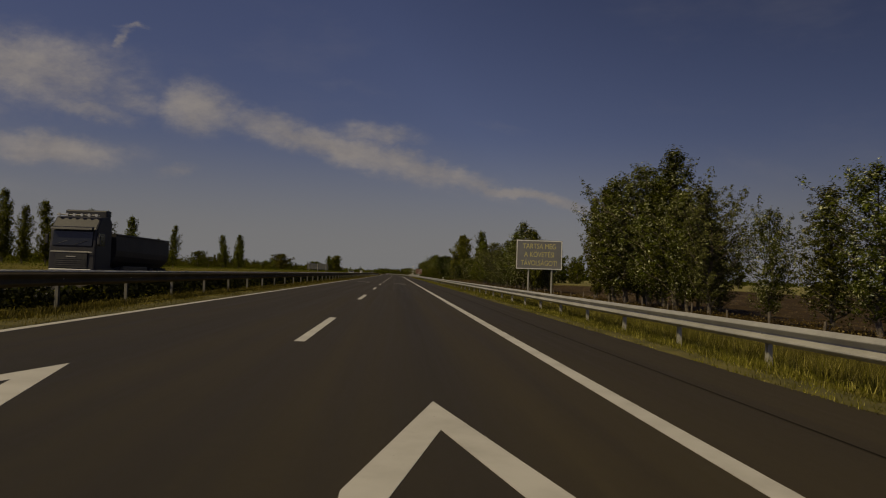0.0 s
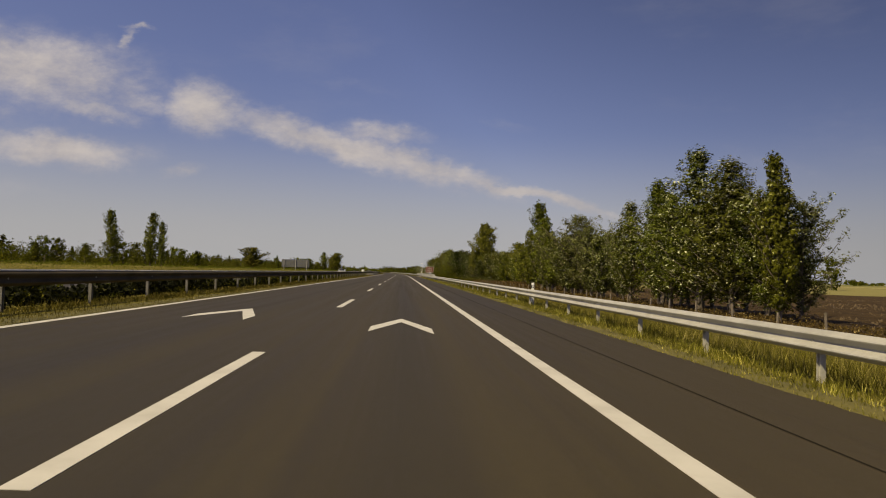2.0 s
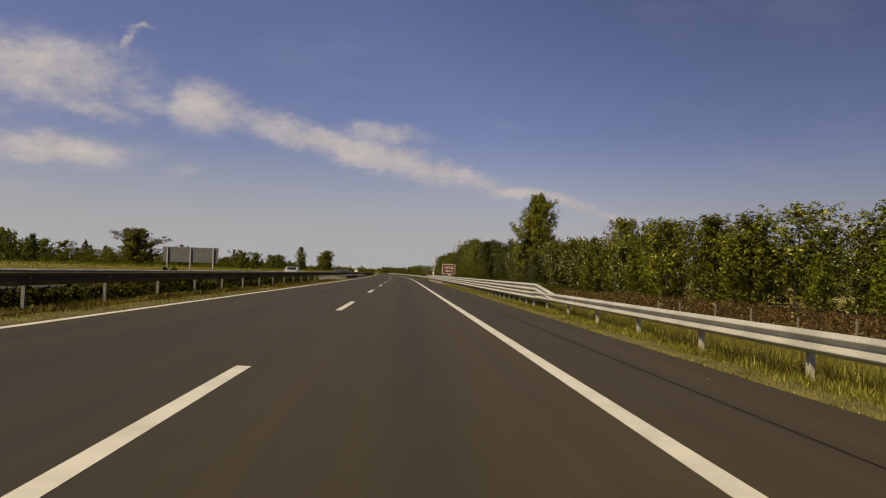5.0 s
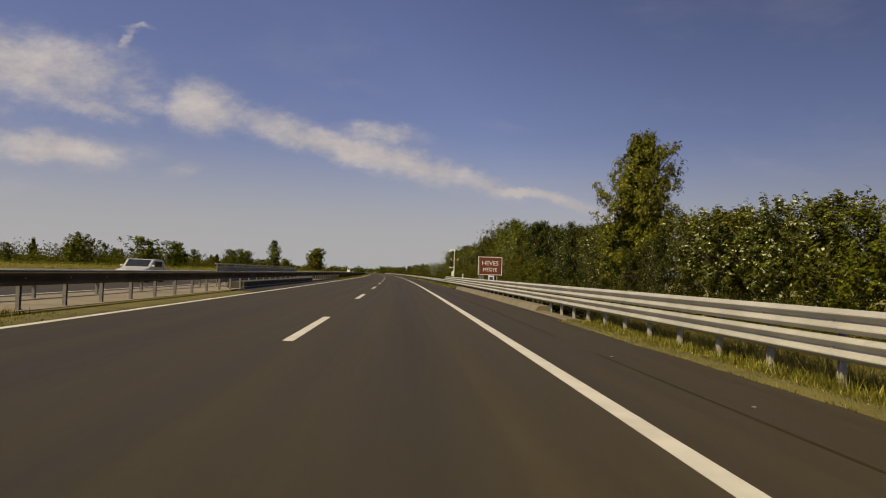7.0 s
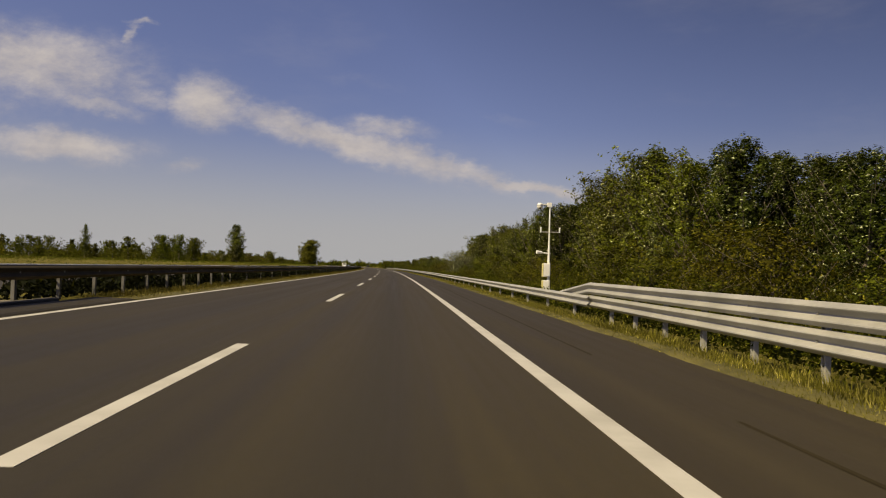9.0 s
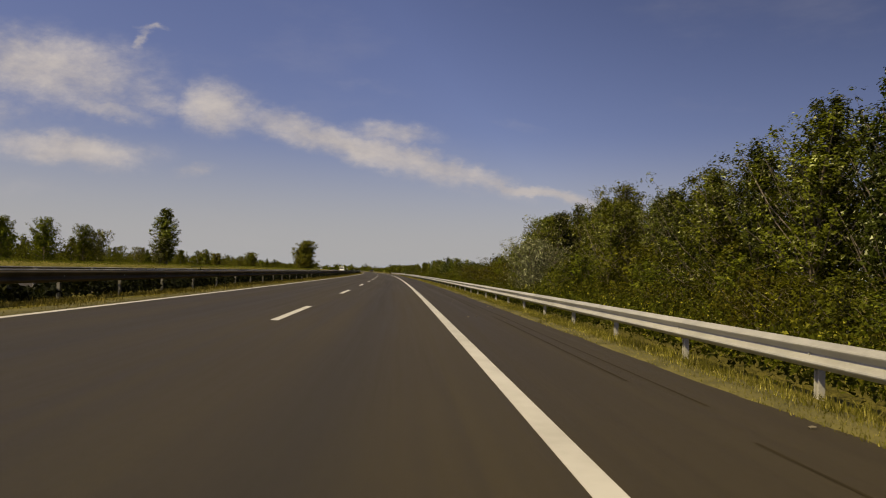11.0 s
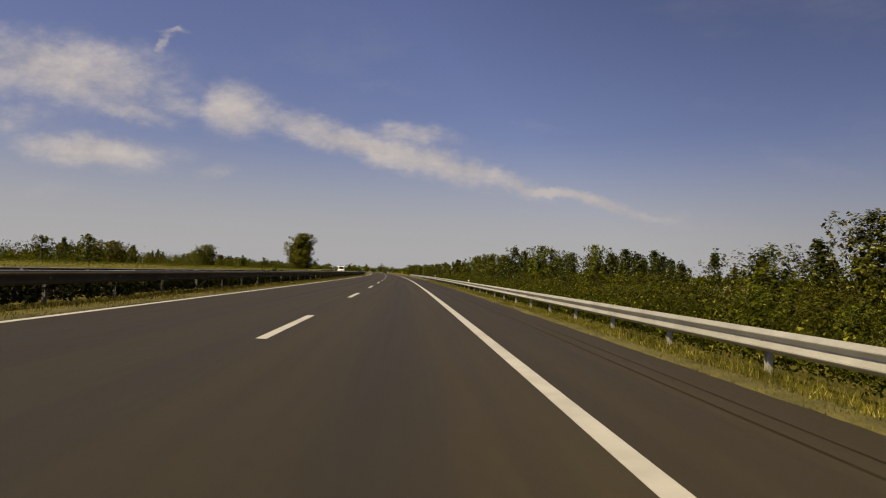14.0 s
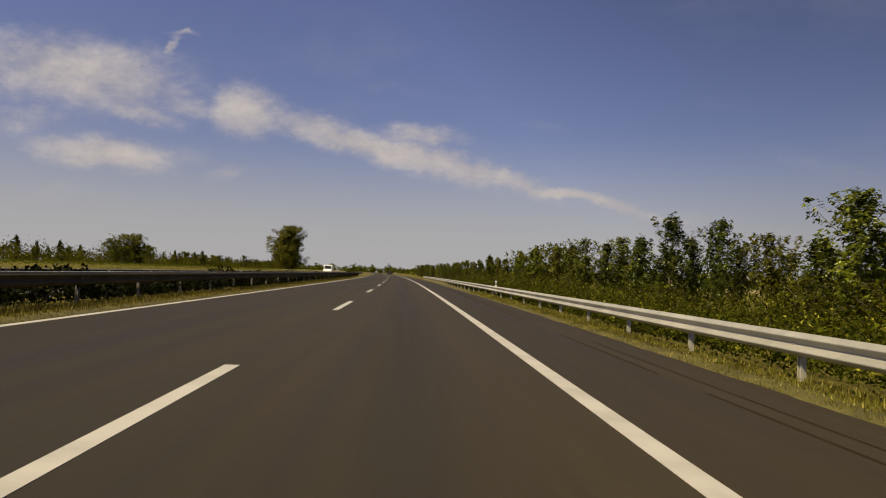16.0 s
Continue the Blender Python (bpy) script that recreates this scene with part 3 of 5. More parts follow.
def guardrail(label, u, zf, side, a, b, gap, heights=(0.5,), post_top=0.62, post_from=None, steel=None):
    """Beams at heights above the road on posts; the beam bulges to side. Beam lengths overlap like scales."""
    rail = thing("guardrail", Matrix(), label, "guardrail", "guardrails")
    z = zf(u)
    for h in heights:
        s, i = a, 0
        while s < b - 1e-6:
            e = min(s + 12.0, b)
            lap = 0.004 * (i % 2)
            part("beam", beam(bmesh.new(), u + side * (0.12 + lap), z + h, side, s, min(e + 0.3, b + 0.3)), steel or STEEL, rail)
            s, i = e, i + 1
    # An added bead in the brightened steel draws the sunlit top lip.
    if steel:
        top = z + heights[-1] + 0.158
        part("lip", strip(bmesh.new(), [(u + side * 0.125 + 0.016 * math.cos(a_), top + 0.014 * math.sin(a_)) for a_ in (0.0, 0.9, 1.57, 2.24, 3.14, 4.2, 5.2)], steps(a, b, 4.0)), SUNLIT_LIP, rail, "added top bead, coloured bright as a sunlit lip")
    # Posts under the shade-coloured beams take the darkened steel as well.
    me, sp = post_mesh(post_top + 0.25, side, DARK_SHADED_POST if steel else POST), spacer_mesh(side)
    s = (a if post_from is None else post_from)
    while s < b:
        o = link("post", me, None, rail)
        o.matrix_basis = at(s, u, z)
        for h in heights:
            k = link("spacer", sp, None, o)
            k.matrix_basis = Matrix.Translation((0, 0, h))
        s += gap
    return rail


guardrail("galvanised steel guardrail along the grassy verge", 7.36, road_z, -1, -24, 182, 3.53, (0.525,), 0.66, -20.95)
double_rail = guardrail("double-height galvanised guardrail along the bridge", 7.36, road_z, -1, 182, 296, 1.744, (0.495, 0.835), 0.97, 183.06)
def sloped_end(rail, u, z, a, b, drop):
    bm = bmesh.new()
    rings = []
    for s, d in ((a, 0.0), (b, drop)):
        rings.append([bm.verts.new(W(s, x, y - d)) for x, y in beam_section(u, z, -1)])
    for i in range(len(rings[0])):
        j = (i + 1) % len(rings[0])
        bm.faces.new((rings[0][i], rings[0][j], rings[1][j], rings[1][i]))
    part("end_piece", bm, STEEL, rail, "beam end sloping down to the lower beam")


sloped_end(double_rail, 7.36 - 0.12, road_z(7.36) + 0.835, 296.3, 299.6, 0.32)
sloped_end(double_rail, 7.36 - 0.12, road_z(7.36) + 0.835, 182.0, 178.6, 0.30)
guardrail("galvanised steel guardrail beside dense shrubs", 7.28, road_z, -1, 296, 640, 3.687, (0.485,), 0.62, 298.0)
guardrail("guardrail along the median, its steel coloured dark for shade", -5.95, road_z, 1, -30, 222, 4.0, (0.655,), 0.8, -27.8, SHADED_STEEL)
guardrail("median guardrail beside the bridge gap", -5.95, road_z, 1, 222, 312, 2.0, (0.655,), 0.8, 223.0, SHADED_STEEL)
guardrail("median guardrail in front of weeds, its steel coloured dark for shade", -6.05, road_z, 1, 312, 660, 4.0, (0.60,), 0.75, 313.0, SHADED_STEEL)
guardrail("rear median guardrail facing the opposite carriageway", -8.1, far_z, -1, -30, 660, 4.0, (0.62,), 0.76, -28.0, SHADED_STEEL)
guardrail("guardrail along the far verge of the opposite carriageway", -21.2, far_z, 1, 180, 330, 4.0, (0.62,), 0.76, 181.0)

# ---- trees ----


def leaf_flakes(rng, centres, size, facing=None, aspect=0.75):
    """Leaves as small quads at the centres, turned at random, a bit more level than upright."""
    count = len(centres)
    nrm = rng.normal(size=(count, 3)) * (1.0 if facing is None else 0.26) + np.array([0, 0, 0.4])
    if facing is not None:
        nrm += facing
    nrm /= np.linalg.norm(nrm, axis=1)[:, None]
    a = np.cross(nrm, rng.normal(size=(count, 3)))
    a /= np.linalg.norm(a, axis=1)[:, None]
    b = np.cross(nrm, a)
    sz = (size * rng.uniform(0.65, 1.4, count))[:, None]
    a, b = a * sz * 0.62, b * sz * 0.62 * aspect
    return np.stack([centres - a * 0.8 - b * 0.9, centres - a * 0.8 + b * 0.9, centres + a * 1.1], 1)


def wood(seed, height, radius, profile, limbs, count, size, leaf, lean=0.0, bare=0.18, clump=0.7, trunk=0.14, ragged=0.5, rise=0.9):
    """A tree at the origin, as (trunk mesh, crown mesh). profile gives the crown's half width, 0 to 1, at a height of 0 to 1 in it."""
    rng = np.random.default_rng(seed)
    bm = bmesh.new()
    spine = [Vector((lean * (k / 6) ** 2 * height + rng.normal() * 0.02 * height * (k > 0) * 0.5, rng.normal() * 0.01 * height * (k > 0), height * 0.92 * k / 6)) for k in range(7)]
    spine[0].z = -0.4
    for k in range(6):
        tube(bm, spine[k], spine[k + 1], trunk * (1 - k / 6.3), trunk * (1 - (k + 1) / 6.3), 7)
    tips = []
    for i in range(limbs):
        f = bare + (0.97 - bare) * ((i + rng.uniform(0, 0.9)) / limbs) ** 1.1
        g = (f - bare) / (1 - bare)
        reach = radius * profile(g) * (rng.uniform(1 - ragged, 1.0) if rng.uniform() < 0.8 else rng.uniform(1.0, 1.0 + 0.3 * ragged))
        ang = i * 2.399 + rng.normal() * 0.35
        reach *= min(1.2, 0.95 + 0.7 * noise.noise(Vector((math.cos(ang) * 0.9, math.sin(ang) * 0.9, f * 3.1 + seed))))
        k = min(5, int(f * 6))
        start = spine[k].lerp(spine[k + 1], f * 6 - k)
        up = min(reach * rng.uniform(rise * 0.6, rise * 1.5), max(0.25, (0.99 - f) * height * 0.8))
        end = start + Vector((math.cos(ang) * reach + lean * up * 1.5, math.sin(ang) * reach, up))
        mid = start.lerp(end, 0.55) + Vector((0, 0, -0.12 * up))
        tube(bm, start - Vector((0, 0, 0.1)), mid, trunk * 0.32 * (1.1 - g), trunk * 0.18, 4)
        tube(bm, mid, end, trunk * 0.18, trunk * 0.05, 4)
        for q in (0.3, 0.5, 0.7, 0.88, 1.0):
            spot = start.lerp(mid, q / 0.55) if q < 0.55 else mid.lerp(end, (q - 0.55) / 0.45)
            tips.append((spot, clump * (1.05 - 0.55 * q) * (0.7 + 0.5 * profile(g)) * rng.uniform(0.5, 1.15)))
        if rng.uniform() < 0.5:
            tips.append((end + Vector((0, 0, clump * 0.35)), clump * 0.34))
    for q in range(5):
        tips.append((spine[6] + Vector((rng.normal() * 0.05 * radius, rng.normal() * 0.05 * radius, (q - 3.2) * 0.02 * height)), clump * 0.4))
    # every bough carries a handful of sprays, and every spray a tuft of leaves
    hubs, radii = np.array([tuple(p) for p, _ in tips]), np.array([r for _, r in tips])
    aim = rng.normal(size=(len(tips) * 6, 3))
    aim /= np.linalg.norm(aim, axis=1)[:, None]
    spread = np.repeat(radii, 6)
    sprays = np.repeat(hubs, 6, 0) + aim * (spread * rng.uniform(0.35, 0.85, len(aim)))[:, None] * np.array([1, 1, 1.1])
    tuft = spread * rng.uniform(0.26, 0.46, len(aim))
    pick = rng.choice(len(aim), count, p=tuft ** 1.5 / (tuft ** 1.5).sum())
    out = rng.normal(size=(count, 3))
    out /= np.linalg.norm(out, axis=1)[:, None]
    depth = rng.uniform(0.1, 1.0, count) ** 0.6
    pts = sprays[pick] + out * (tuft[pick] * depth)[:, None] * np.array([1, 1, 1.15])
    inner = 0.8 + 0.45 * np.clip(1.1 - depth, 0.0, 1.0)
    body = (pts - np.array([0, 0, height * 0.5])) / np.array([radius, radius, height * 0.5])
    body /= np.linalg.norm(body, axis=1)[:, None] + 1e-6
    out = out * 0.45 + aim[pick] * 0.5 + body * 0.75
    pts[:, 2] = np.maximum(pts[:, 2], 0.12)
    tm = bpy.data.meshes.new("trunk")
    bm.to_mesh(tm)
    bm.free()
    tm.materials.append(BARK)
    crown = flakes("crown", leaf_flakes(rng, pts, size * inner, out), leaf)
    cm = crown.data
    bpy.data.objects.remove(crown)
    return tm, cm


def egg(g):
    return max(0.16, math.sin(math.pi * min(1.0, 0.12 + 0.9 * g)) ** 0.7)


def drop(g):
    return max(0.14, (1 - g) ** 0.5 * min(1.0, 0.5 + 2.2 * g))


def oval(g):
    return float(np.interp(g, (0.0, 0.2, 0.45, 0.62, 0.8, 0.92, 1.0), (0.88, 1.0, 0.94, 0.9, 0.6, 0.36, 0.22)))


def spire(g):
    return max(0.14, (1 - g) ** 0.55 * min(1.0, 0.45 + 3 * g))


def dome(g):
    return max(0.12, math.sqrt(max(0.0, 1 - (g * 0.97) ** 2)))


def cone(g):
    return max(0.15, (1 - g) ** 0.75 * min(1.0, 0.6 + 2 * g))


# every kind: height, its two or three forms, label, category
KINDS = {
    "poplar": (10.0, [wood(11, 10, 1.55, drop, 80, 14000, 0.115, POPLAR, -0.05, 0.09, 0.62, ragged=0.3, rise=1.25), wood(12, 10, 1.7, drop, 80, 14000, 0.115, POPLAR, -0.035, 0.08, 0.64, ragged=0.3, rise=1.25)], "slender green poplar with a pointed crown", "tree"),
    "aspen": (10.0, [wood(21, 10, 2.6, egg, 64, 15500, 0.1, ASPEN, -0.05, 0.12, 0.8, ragged=0.4), wood(22, 10, 2.8, cone, 64, 15500, 0.1, ASPEN, -0.04, 0.12, 0.85, ragged=0.4), wood(23, 10, 2.3, cone, 64, 15500, 0.1, POPLAR, -0.03, 0.12, 0.8, ragged=0.4, rise=1.3),
                     wood(24, 10, 2.5, egg, 64, 15500, 0.1, WILLOW, -0.04, 0.1, 0.75, ragged=0.4, rise=1.2)],
              "leafy aspen with pale leaf undersides turned by the wind", "tree"),
    "oak": (14.0, [wood(31, 14, 3.7, oval, 150, 66000, 0.142, OAK, 0.0, 0.05, 1.25, 0.3, 0.15, 0.5), wood(32, 14, 5.2, dome, 80, 28000, 0.2, OAK, 0.0, 0.12, 1.35, 0.32, 0.35, 0.6)], "broad tree with yellowing green foliage", "tree"),
    "thicket": (9.0, [wood(41, 9, 2.4, cone, 62, 11800, 0.09, DEEP, 0.0, 0.02, 0.75, 0.1, 0.4, 1.4), wood(42, 9, 2.2, egg, 62, 11800, 0.09, POPLAR, 0.02, 0.02, 0.75, 0.1, 0.4, 1.4), wood(43, 9, 1.9, spire, 62, 11800, 0.09, DEEP, -0.02, 0.02, 0.65, 0.1, 0.4, 1.7),
                      wood(44, 9, 2.4, cone, 62, 11800, 0.09, WILLOW, 0.02, 0.02, 0.75, 0.1, 0.4, 1.5)],
                "dense green roadside tree with upright shoots", "tree"),
    "grove": (8.0, [wood(81, 8, 3.0, dome, 50, 6200, 0.165, SHRUB, 0.0, 0.02, 0.95, 0.12, 0.45, 0.7), wood(82, 8, 2.7, egg, 50, 6200, 0.165, ASPEN, 0.02, 0.03, 0.9, 0.12, 0.5, 0.8), wood(83, 8, 3.1, dome, 50, 6200, 0.165, OAK, -0.02, 0.02, 0.95, 0.12, 0.5, 0.9)],
              "bushy rounded tree in a roadside grove", "tree"),
    "sapling": (6.0, [wood(46, 6, 1.5, cone, 40, 5600, 0.112, DEEP, 0.0, 0.03, 0.55, 0.07, 0.6, 1.4), wood(47, 6, 1.3, egg, 40, 5600, 0.112, POPLAR, 0.02, 0.03, 0.5, 0.07, 0.6, 1.4), wood(48, 6, 1.7, spire, 40, 5600, 0.112, DEEP, -0.02, 0.03, 0.55, 0.07, 0.6, 1.2)],
                "young ragged tree with upright leafy shoots", "tree"),
    "shrub": (3.0, [wood(51, 3, 1.6, dome, 32, 3400, 0.074, SHRUB, 0.0, 0.02, 0.5, 0.05), wood(52, 3, 1.3, egg, 32, 3400, 0.074, SHRUB, 0.05, 0.02, 0.45, 0.05), wood(53, 3, 1.8, dome, 32, 3400, 0.074, GOLD, 0.0, 0.02, 0.5, 0.05)],
              "yellow-green roadside shrub with ragged shoots", "shrub"),
    "silver_shrub": (4.0, [wood(61, 4, 1.9, dome, 70, 16000, 0.048, SILVER, 0.0, 0.03, 0.6, 0.06)], "pale silver-leaved oleaster shrub behind the rail", "shrub"),
    "far_tree": (8.0, [wood(71, 8, 3.2, dome, 16, 1500, 0.34, SHRUB, 0.0, 0.02, 1.2, 0.2), wood(72, 8, 2.8, egg, 16, 1500, 0.34, POPLAR, 0.0, 0.02, 1.2, 0.2), wood(73, 8, 2.6, cone, 16, 1500, 0.34, WEED, 0.0, 0.02, 1.1, 0.2)], "distant rounded green tree in a field hedge", "tree"),
}
NAMES = {"grove": "grove_tree", "sapling": "young_tree", "poplar": "poplar_tree", "aspen": "aspen_tree", "oak": "broad_tree", "thicket": "roadside_tree", "shrub": "shrub", "silver_shrub": "silver_shrub", "far_tree": "hedge_tree"}
GROUPS = {"grove": "roadside grove", "sapling": "young roadside trees", "poplar": "poplars across the motorway", "aspen": "aspen row", "oak": "broad trees", "thicket": "roadside wood", "shrub": "roadside shrubs", "silver_shrub": "roadside shrubs", "far_tree": "field hedge"}
grow = random.Random(5)


def plant(kind, s, u, top, width=1.0, form=None, turn=None):
    """A plant of a kind whose top stands at the height top over the road; width scales its girth."""
    height, forms, label, category = KINDS[kind]
    tm, cm = forms[(grow.randrange(len(forms)) if form is None else form) % len(forms)]
    z = ground_z(u)
    k = 1.03 * (top - z) / height
    ob = thing(NAMES[kind], at(s, u, z - 0.05, grow.uniform(0, 360) if turn is None else turn, (k * width, k * width, k)), label, category, GROUPS[kind])
    link("trunk", tm, None, ob)
    link("crown", cm, None, ob)
    return ob


# the aspens beside the field lean back from the wind, towards the road: s, top, width
for s, top, width in ((26.8, 6.4, 1.0), (30.4, 6.0, 1.1), (35.2, 5.3, 0.85), (41.8, 7.3, 0.9), (45.3, 7.2, 0.85), (47.8, 10.9, 1.0), (50.4, 9.2, 1.1), (53.0, 10.3, 1.05), (56.5, 9.9, 1.1), (59.8, 9.3, 1.1),
                      (101.6, 8.6, 1.1), (105.4, 9.9, 1.05), (109.4, 7.6, 1.2), (113.4, 8.9, 1.1), (117.2, 7.6, 1.0), (120.0, 5.6, 0.7),
                      (127.6, 5.3, 1.0), (130.2, 6.3, 1.1), (135.2, 7.9, 1.2), (139.6, 6.2, 1.2), (143.6, 6.0, 1.25), (147.6, 6.4, 1.2), (151.2, 7.1, 1.0)):
    plant("aspen", s, 20.5 + grow.uniform(-0.5, 0.5), top, width * 1.3, None, grow.uniform(-35, 35))
for s, top, width in ((62.7, 10.0, 0.9), (66.8, 9.3, 0.8), (96.1, 7.9, 0.9), (152.4, 9.2, 0.95), (156.0, 11.6, 1.0), (164.0, 8.2, 0.85)):
    plant("poplar", s, 20.5, top, width * 1.1, None, grow.uniform(-25, 25))
# lower trees that close the rows from behind
for s, u, top in ((44, 22, 5.0), (46.5, 22.5, 5.6), (99.3, 21.5, 6.6), (103.3, 21.5, 7.2), (107.3, 21.5, 6.6), (111.3, 21.5, 6.8), (115.3, 21.5, 6.2), (132.6, 21.5, 5.4), (137.4, 21.5, 5.2), (48.5, 22.5, 6.2), (52.0, 23, 7.0), (55.5, 22.5, 6.8), (59.0, 22.5, 6.6), (62.0, 23, 5.6), (97.5, 22.5, 5.6), (101, 22.5, 6.4), (104.5, 23, 7.0), (108, 22.5, 6.4), (112, 22.5, 6.4), (116, 22.5, 5.6),
                  (129, 22.5, 4.2), (134, 22.5, 5.6), (139, 22.5, 4.6), (145, 22.5, 4.8), (151, 22.5, 5.4), (155.5, 22, 6.0)):
    plant("aspen", s, u, top, 1.35)
for s, u, top in ((299, 27, 7.2), (283, 30, 7.5), (296, 31, 9.0), (275, 29, 7.8), (270, 31, 8.2), (279, 32, 8.4)):
    plant("grove", s, u, top, 1.1, 1)
for s, u, top in ((288, 31.5, 8.4), (296, 30, 9.0), (300, 31, 9.6), (306, 31, 9.4), (313, 31, 9.4), (321, 29, 9.2), (286, 34, 9.0), (281, 26, 5.8), (286.5, 27, 5.4), (289.5, 26, 4.6)):
    plant("thicket", s, u, top, 1.4)
for s, u, top, form in ((299, 26, 8.2, 3), (302.5, 28, 8.4, 2), (306, 28, 8.4, 1), (310, 28, 8.8, 2), (314, 28.5, 8.4, 0), (318, 29, 9.0, 2), (322, 29, 9.6, 2), (326, 29, 10.4, 0)):
    plant("thicket", s, u, top, 1.45, form)
plant("oak", 294.9, 29, 18.6, 0.94, 0)
plant("oak", 253.5, 33.5, 10.3, 0.88, 1)
plant("oak", 289.5, 120, 21.5, 0.85, 0)
plant("oak", 272, 121, 11.5, 1.1, 1)
for i in range(40):
    plant("far_tree", 300 + grow.uniform(-8, 40), 56 + i * 2.4 + grow.uniform(-2, 2), grow.uniform(6.5, 11.5), grow.uniform(1.0, 1.35))
# belt of wood before the bridge, set back from the road
for i in range(44):
    s = 166 + i * 2.9 + grow.uniform(-1.2, 1.2)
    plant("grove", s, 34 + grow.uniform(-3.0, 4.5), grow.uniform(5.8, 8.6), grow.uniform(0.95, 1.3))
# high dense wood after the bridge, set back at its beginning, its tops along the front row
for i in range(70):
    s = 294 + i * 2.2 + grow.uniform(-0.8, 0.8)
    rise = np.interp(s, (294, 303, 311, 318, 326, 343, 365, 380, 389, 401, 411, 423, 428, 432, 441, 445, 450), (5.6, 5.7, 5.9, 8.6, 10.3, 9.8, 9.0, 7.3, 8.2, 8.1, 8.1, 7.9, 6.2, 5.4, 5.3, 3.8, 2.4))
    u = 20 + grow.uniform(-1.6, 2.4) + float(np.interp(s, (311, 318), (7.0, 0.0)))
    pale = 322 < s < 342 or 385 < s < 398
    plant("thicket", s, u, rise * (u - 2.2) / 17.8 * grow.choice((0.8, 0.88, 0.96, 1.03)) * grow.uniform(0.96, 1.03), grow.uniform(1.2, 1.5), grow.choice((1, 3, 3)) if pale else grow.choice((0, 1, 2, 2)))
for i in range(34):
    s = 298 + i * 4.0 + grow.uniform(-0.8, 0.8)
    plant("thicket", s, 25 + grow.uniform(-1, 2), float(np.interp(s, (297, 306, 318, 326, 365, 380, 423, 432), (7.0, 7.4, 8.6, 10.4, 10.2, 8.6, 9.0, 5.2))), grow.uniform(1.2, 1.5), grow.choice((0, 2)))
for s, top in ((410.5, 8.2), (414.5, 7.9), (418.4, 8.4), (422.6, 8.1), (426.6, 6.8), (430.5, 5.7)):
    plant("thicket", s, 20, top, 1.45, 1)
# lower growth in front of the wood, down to the rail
for i in range(62):
    s = 284 + i * 2.9 + grow.uniform(-0.8, 0.8)
    u = grow.choice((12.5, 15.5, 18.5)) + grow.uniform(-1.2, 1.2)
    plant("shrub", s, u, (0.9 + 0.32 * (u - 11)) * grow.uniform(0.8, 1.25), grow.uniform(1.0, 1.4))
for i in range(34):
    u = 13.5 + grow.uniform(-2.0, 4.5)
    plant("shrub", 402 + i * 1.95 + grow.uniform(-0.8, 0.8), u, (1.6 + 0.2 * (u - 11.5)) * grow.uniform(0.85, 1.15) * (1.0 if i < 18 else 0.5), grow.uniform(1.2, 1.5))
plant("silver_shrub", 389, 12.4, 3.9, 1.1)
plant("silver_shrub", 392, 14.0, 3.3, 1.0)
# young row beyond the wood
for s, top, width in ((441.5, 5.6, 0.9), (443.5, 4.3, 0.9), (447, 3.5, 1.0), (455, 3.2, 1.0), (459, 4.3, 1.0), (463, 3.4, 1.0), (467, 2.7, 1.0), (473, 3.0, 0.8), (481, 3.0, 1.0), (483.2, 3.5, 0.9), (486, 3.3, 1.0), (489.3, 3.8, 1.0), (494, 3.6, 1.0),
                      (497, 4.4, 0.85), (501, 3.5, 1.0), (504.6, 3.9, 0.9), (507.6, 2.8, 0.8), (510.4, 3.4, 0.55), (517.3, 4.7, 1.0), (522.7, 5.3, 1.05), (526.5, 3.5, 1.0), (530.3, 3.9, 1.0), (536, 5.1, 0.9), (543, 5.8, 1.0), (548, 4.6, 1.0),
                      (554, 4.9, 1.0), (559, 4.6, 1.0), (565, 5.3, 1.0), (572, 5.0, 1.0), (578, 5.0, 1.0)):
    plant("sapling", s, 20.2 + grow.uniform(-0.5, 0.5), top, width * 1.35)
    if not 504 < s < 515:
        plant("sapling", s + 1.8, 22.5, top * grow.uniform(0.7, 0.9), width * 1.4)
for i in range(60):
    s = 582 + i * 5.4 + grow.uniform(-1.5, 1.5)
    plant("far_tree", s, 22 + grow.uniform(-1, 4), grow.uniform(4.0, 5.8), grow.uniform(0.7, 1.0))
for i in range(28):
    s = 462 + i * 5.6 + grow.uniform(-1, 1)
    u = grow.choice((11.5, 14.5, 17.5)) + grow.uniform(-1.2, 1.2)
    plant("shrub", s, u, (0.32 + 0.15 * (u - 10)) * grow.uniform(0.75, 1.25), grow.uniform(1.1, 1.5))
# poplars and hedges across the opposite carriageway
for s, u, top, width in ((68, -38, 8.4, 1.1), (74, -38, 8.7, 1.05), (77.8, -38, 7.4, 1.1), (82.9, -38, 8.5, 1.0), (94, -38, 8.4, 1.1), (98.7, -38, 8.6, 1.1), (102, -38.5, 5.0, 1.1), (106, -37, 8.6, 1.05), (117, -38, 4.7, 1.1), (122.5, -38.5, 6.0, 0.95), (125.5, -37, 8.5, 1.0), (157, -36, 8.6, 1.1), (171, -36, 9.5, 1.0), (179, -37, 8.6, 0.9)):
    plant("poplar", s, u, top, width * 1.05)
plant("oak", 274, -42, 7.3, 1.9, 1)
plant("aspen", 421, -57, 8.1, 0.8, 2)
plant("poplar", 467, -37, 11.4, 1.9)
plant("grove", 465, -37.5, 6.0, 1.2)
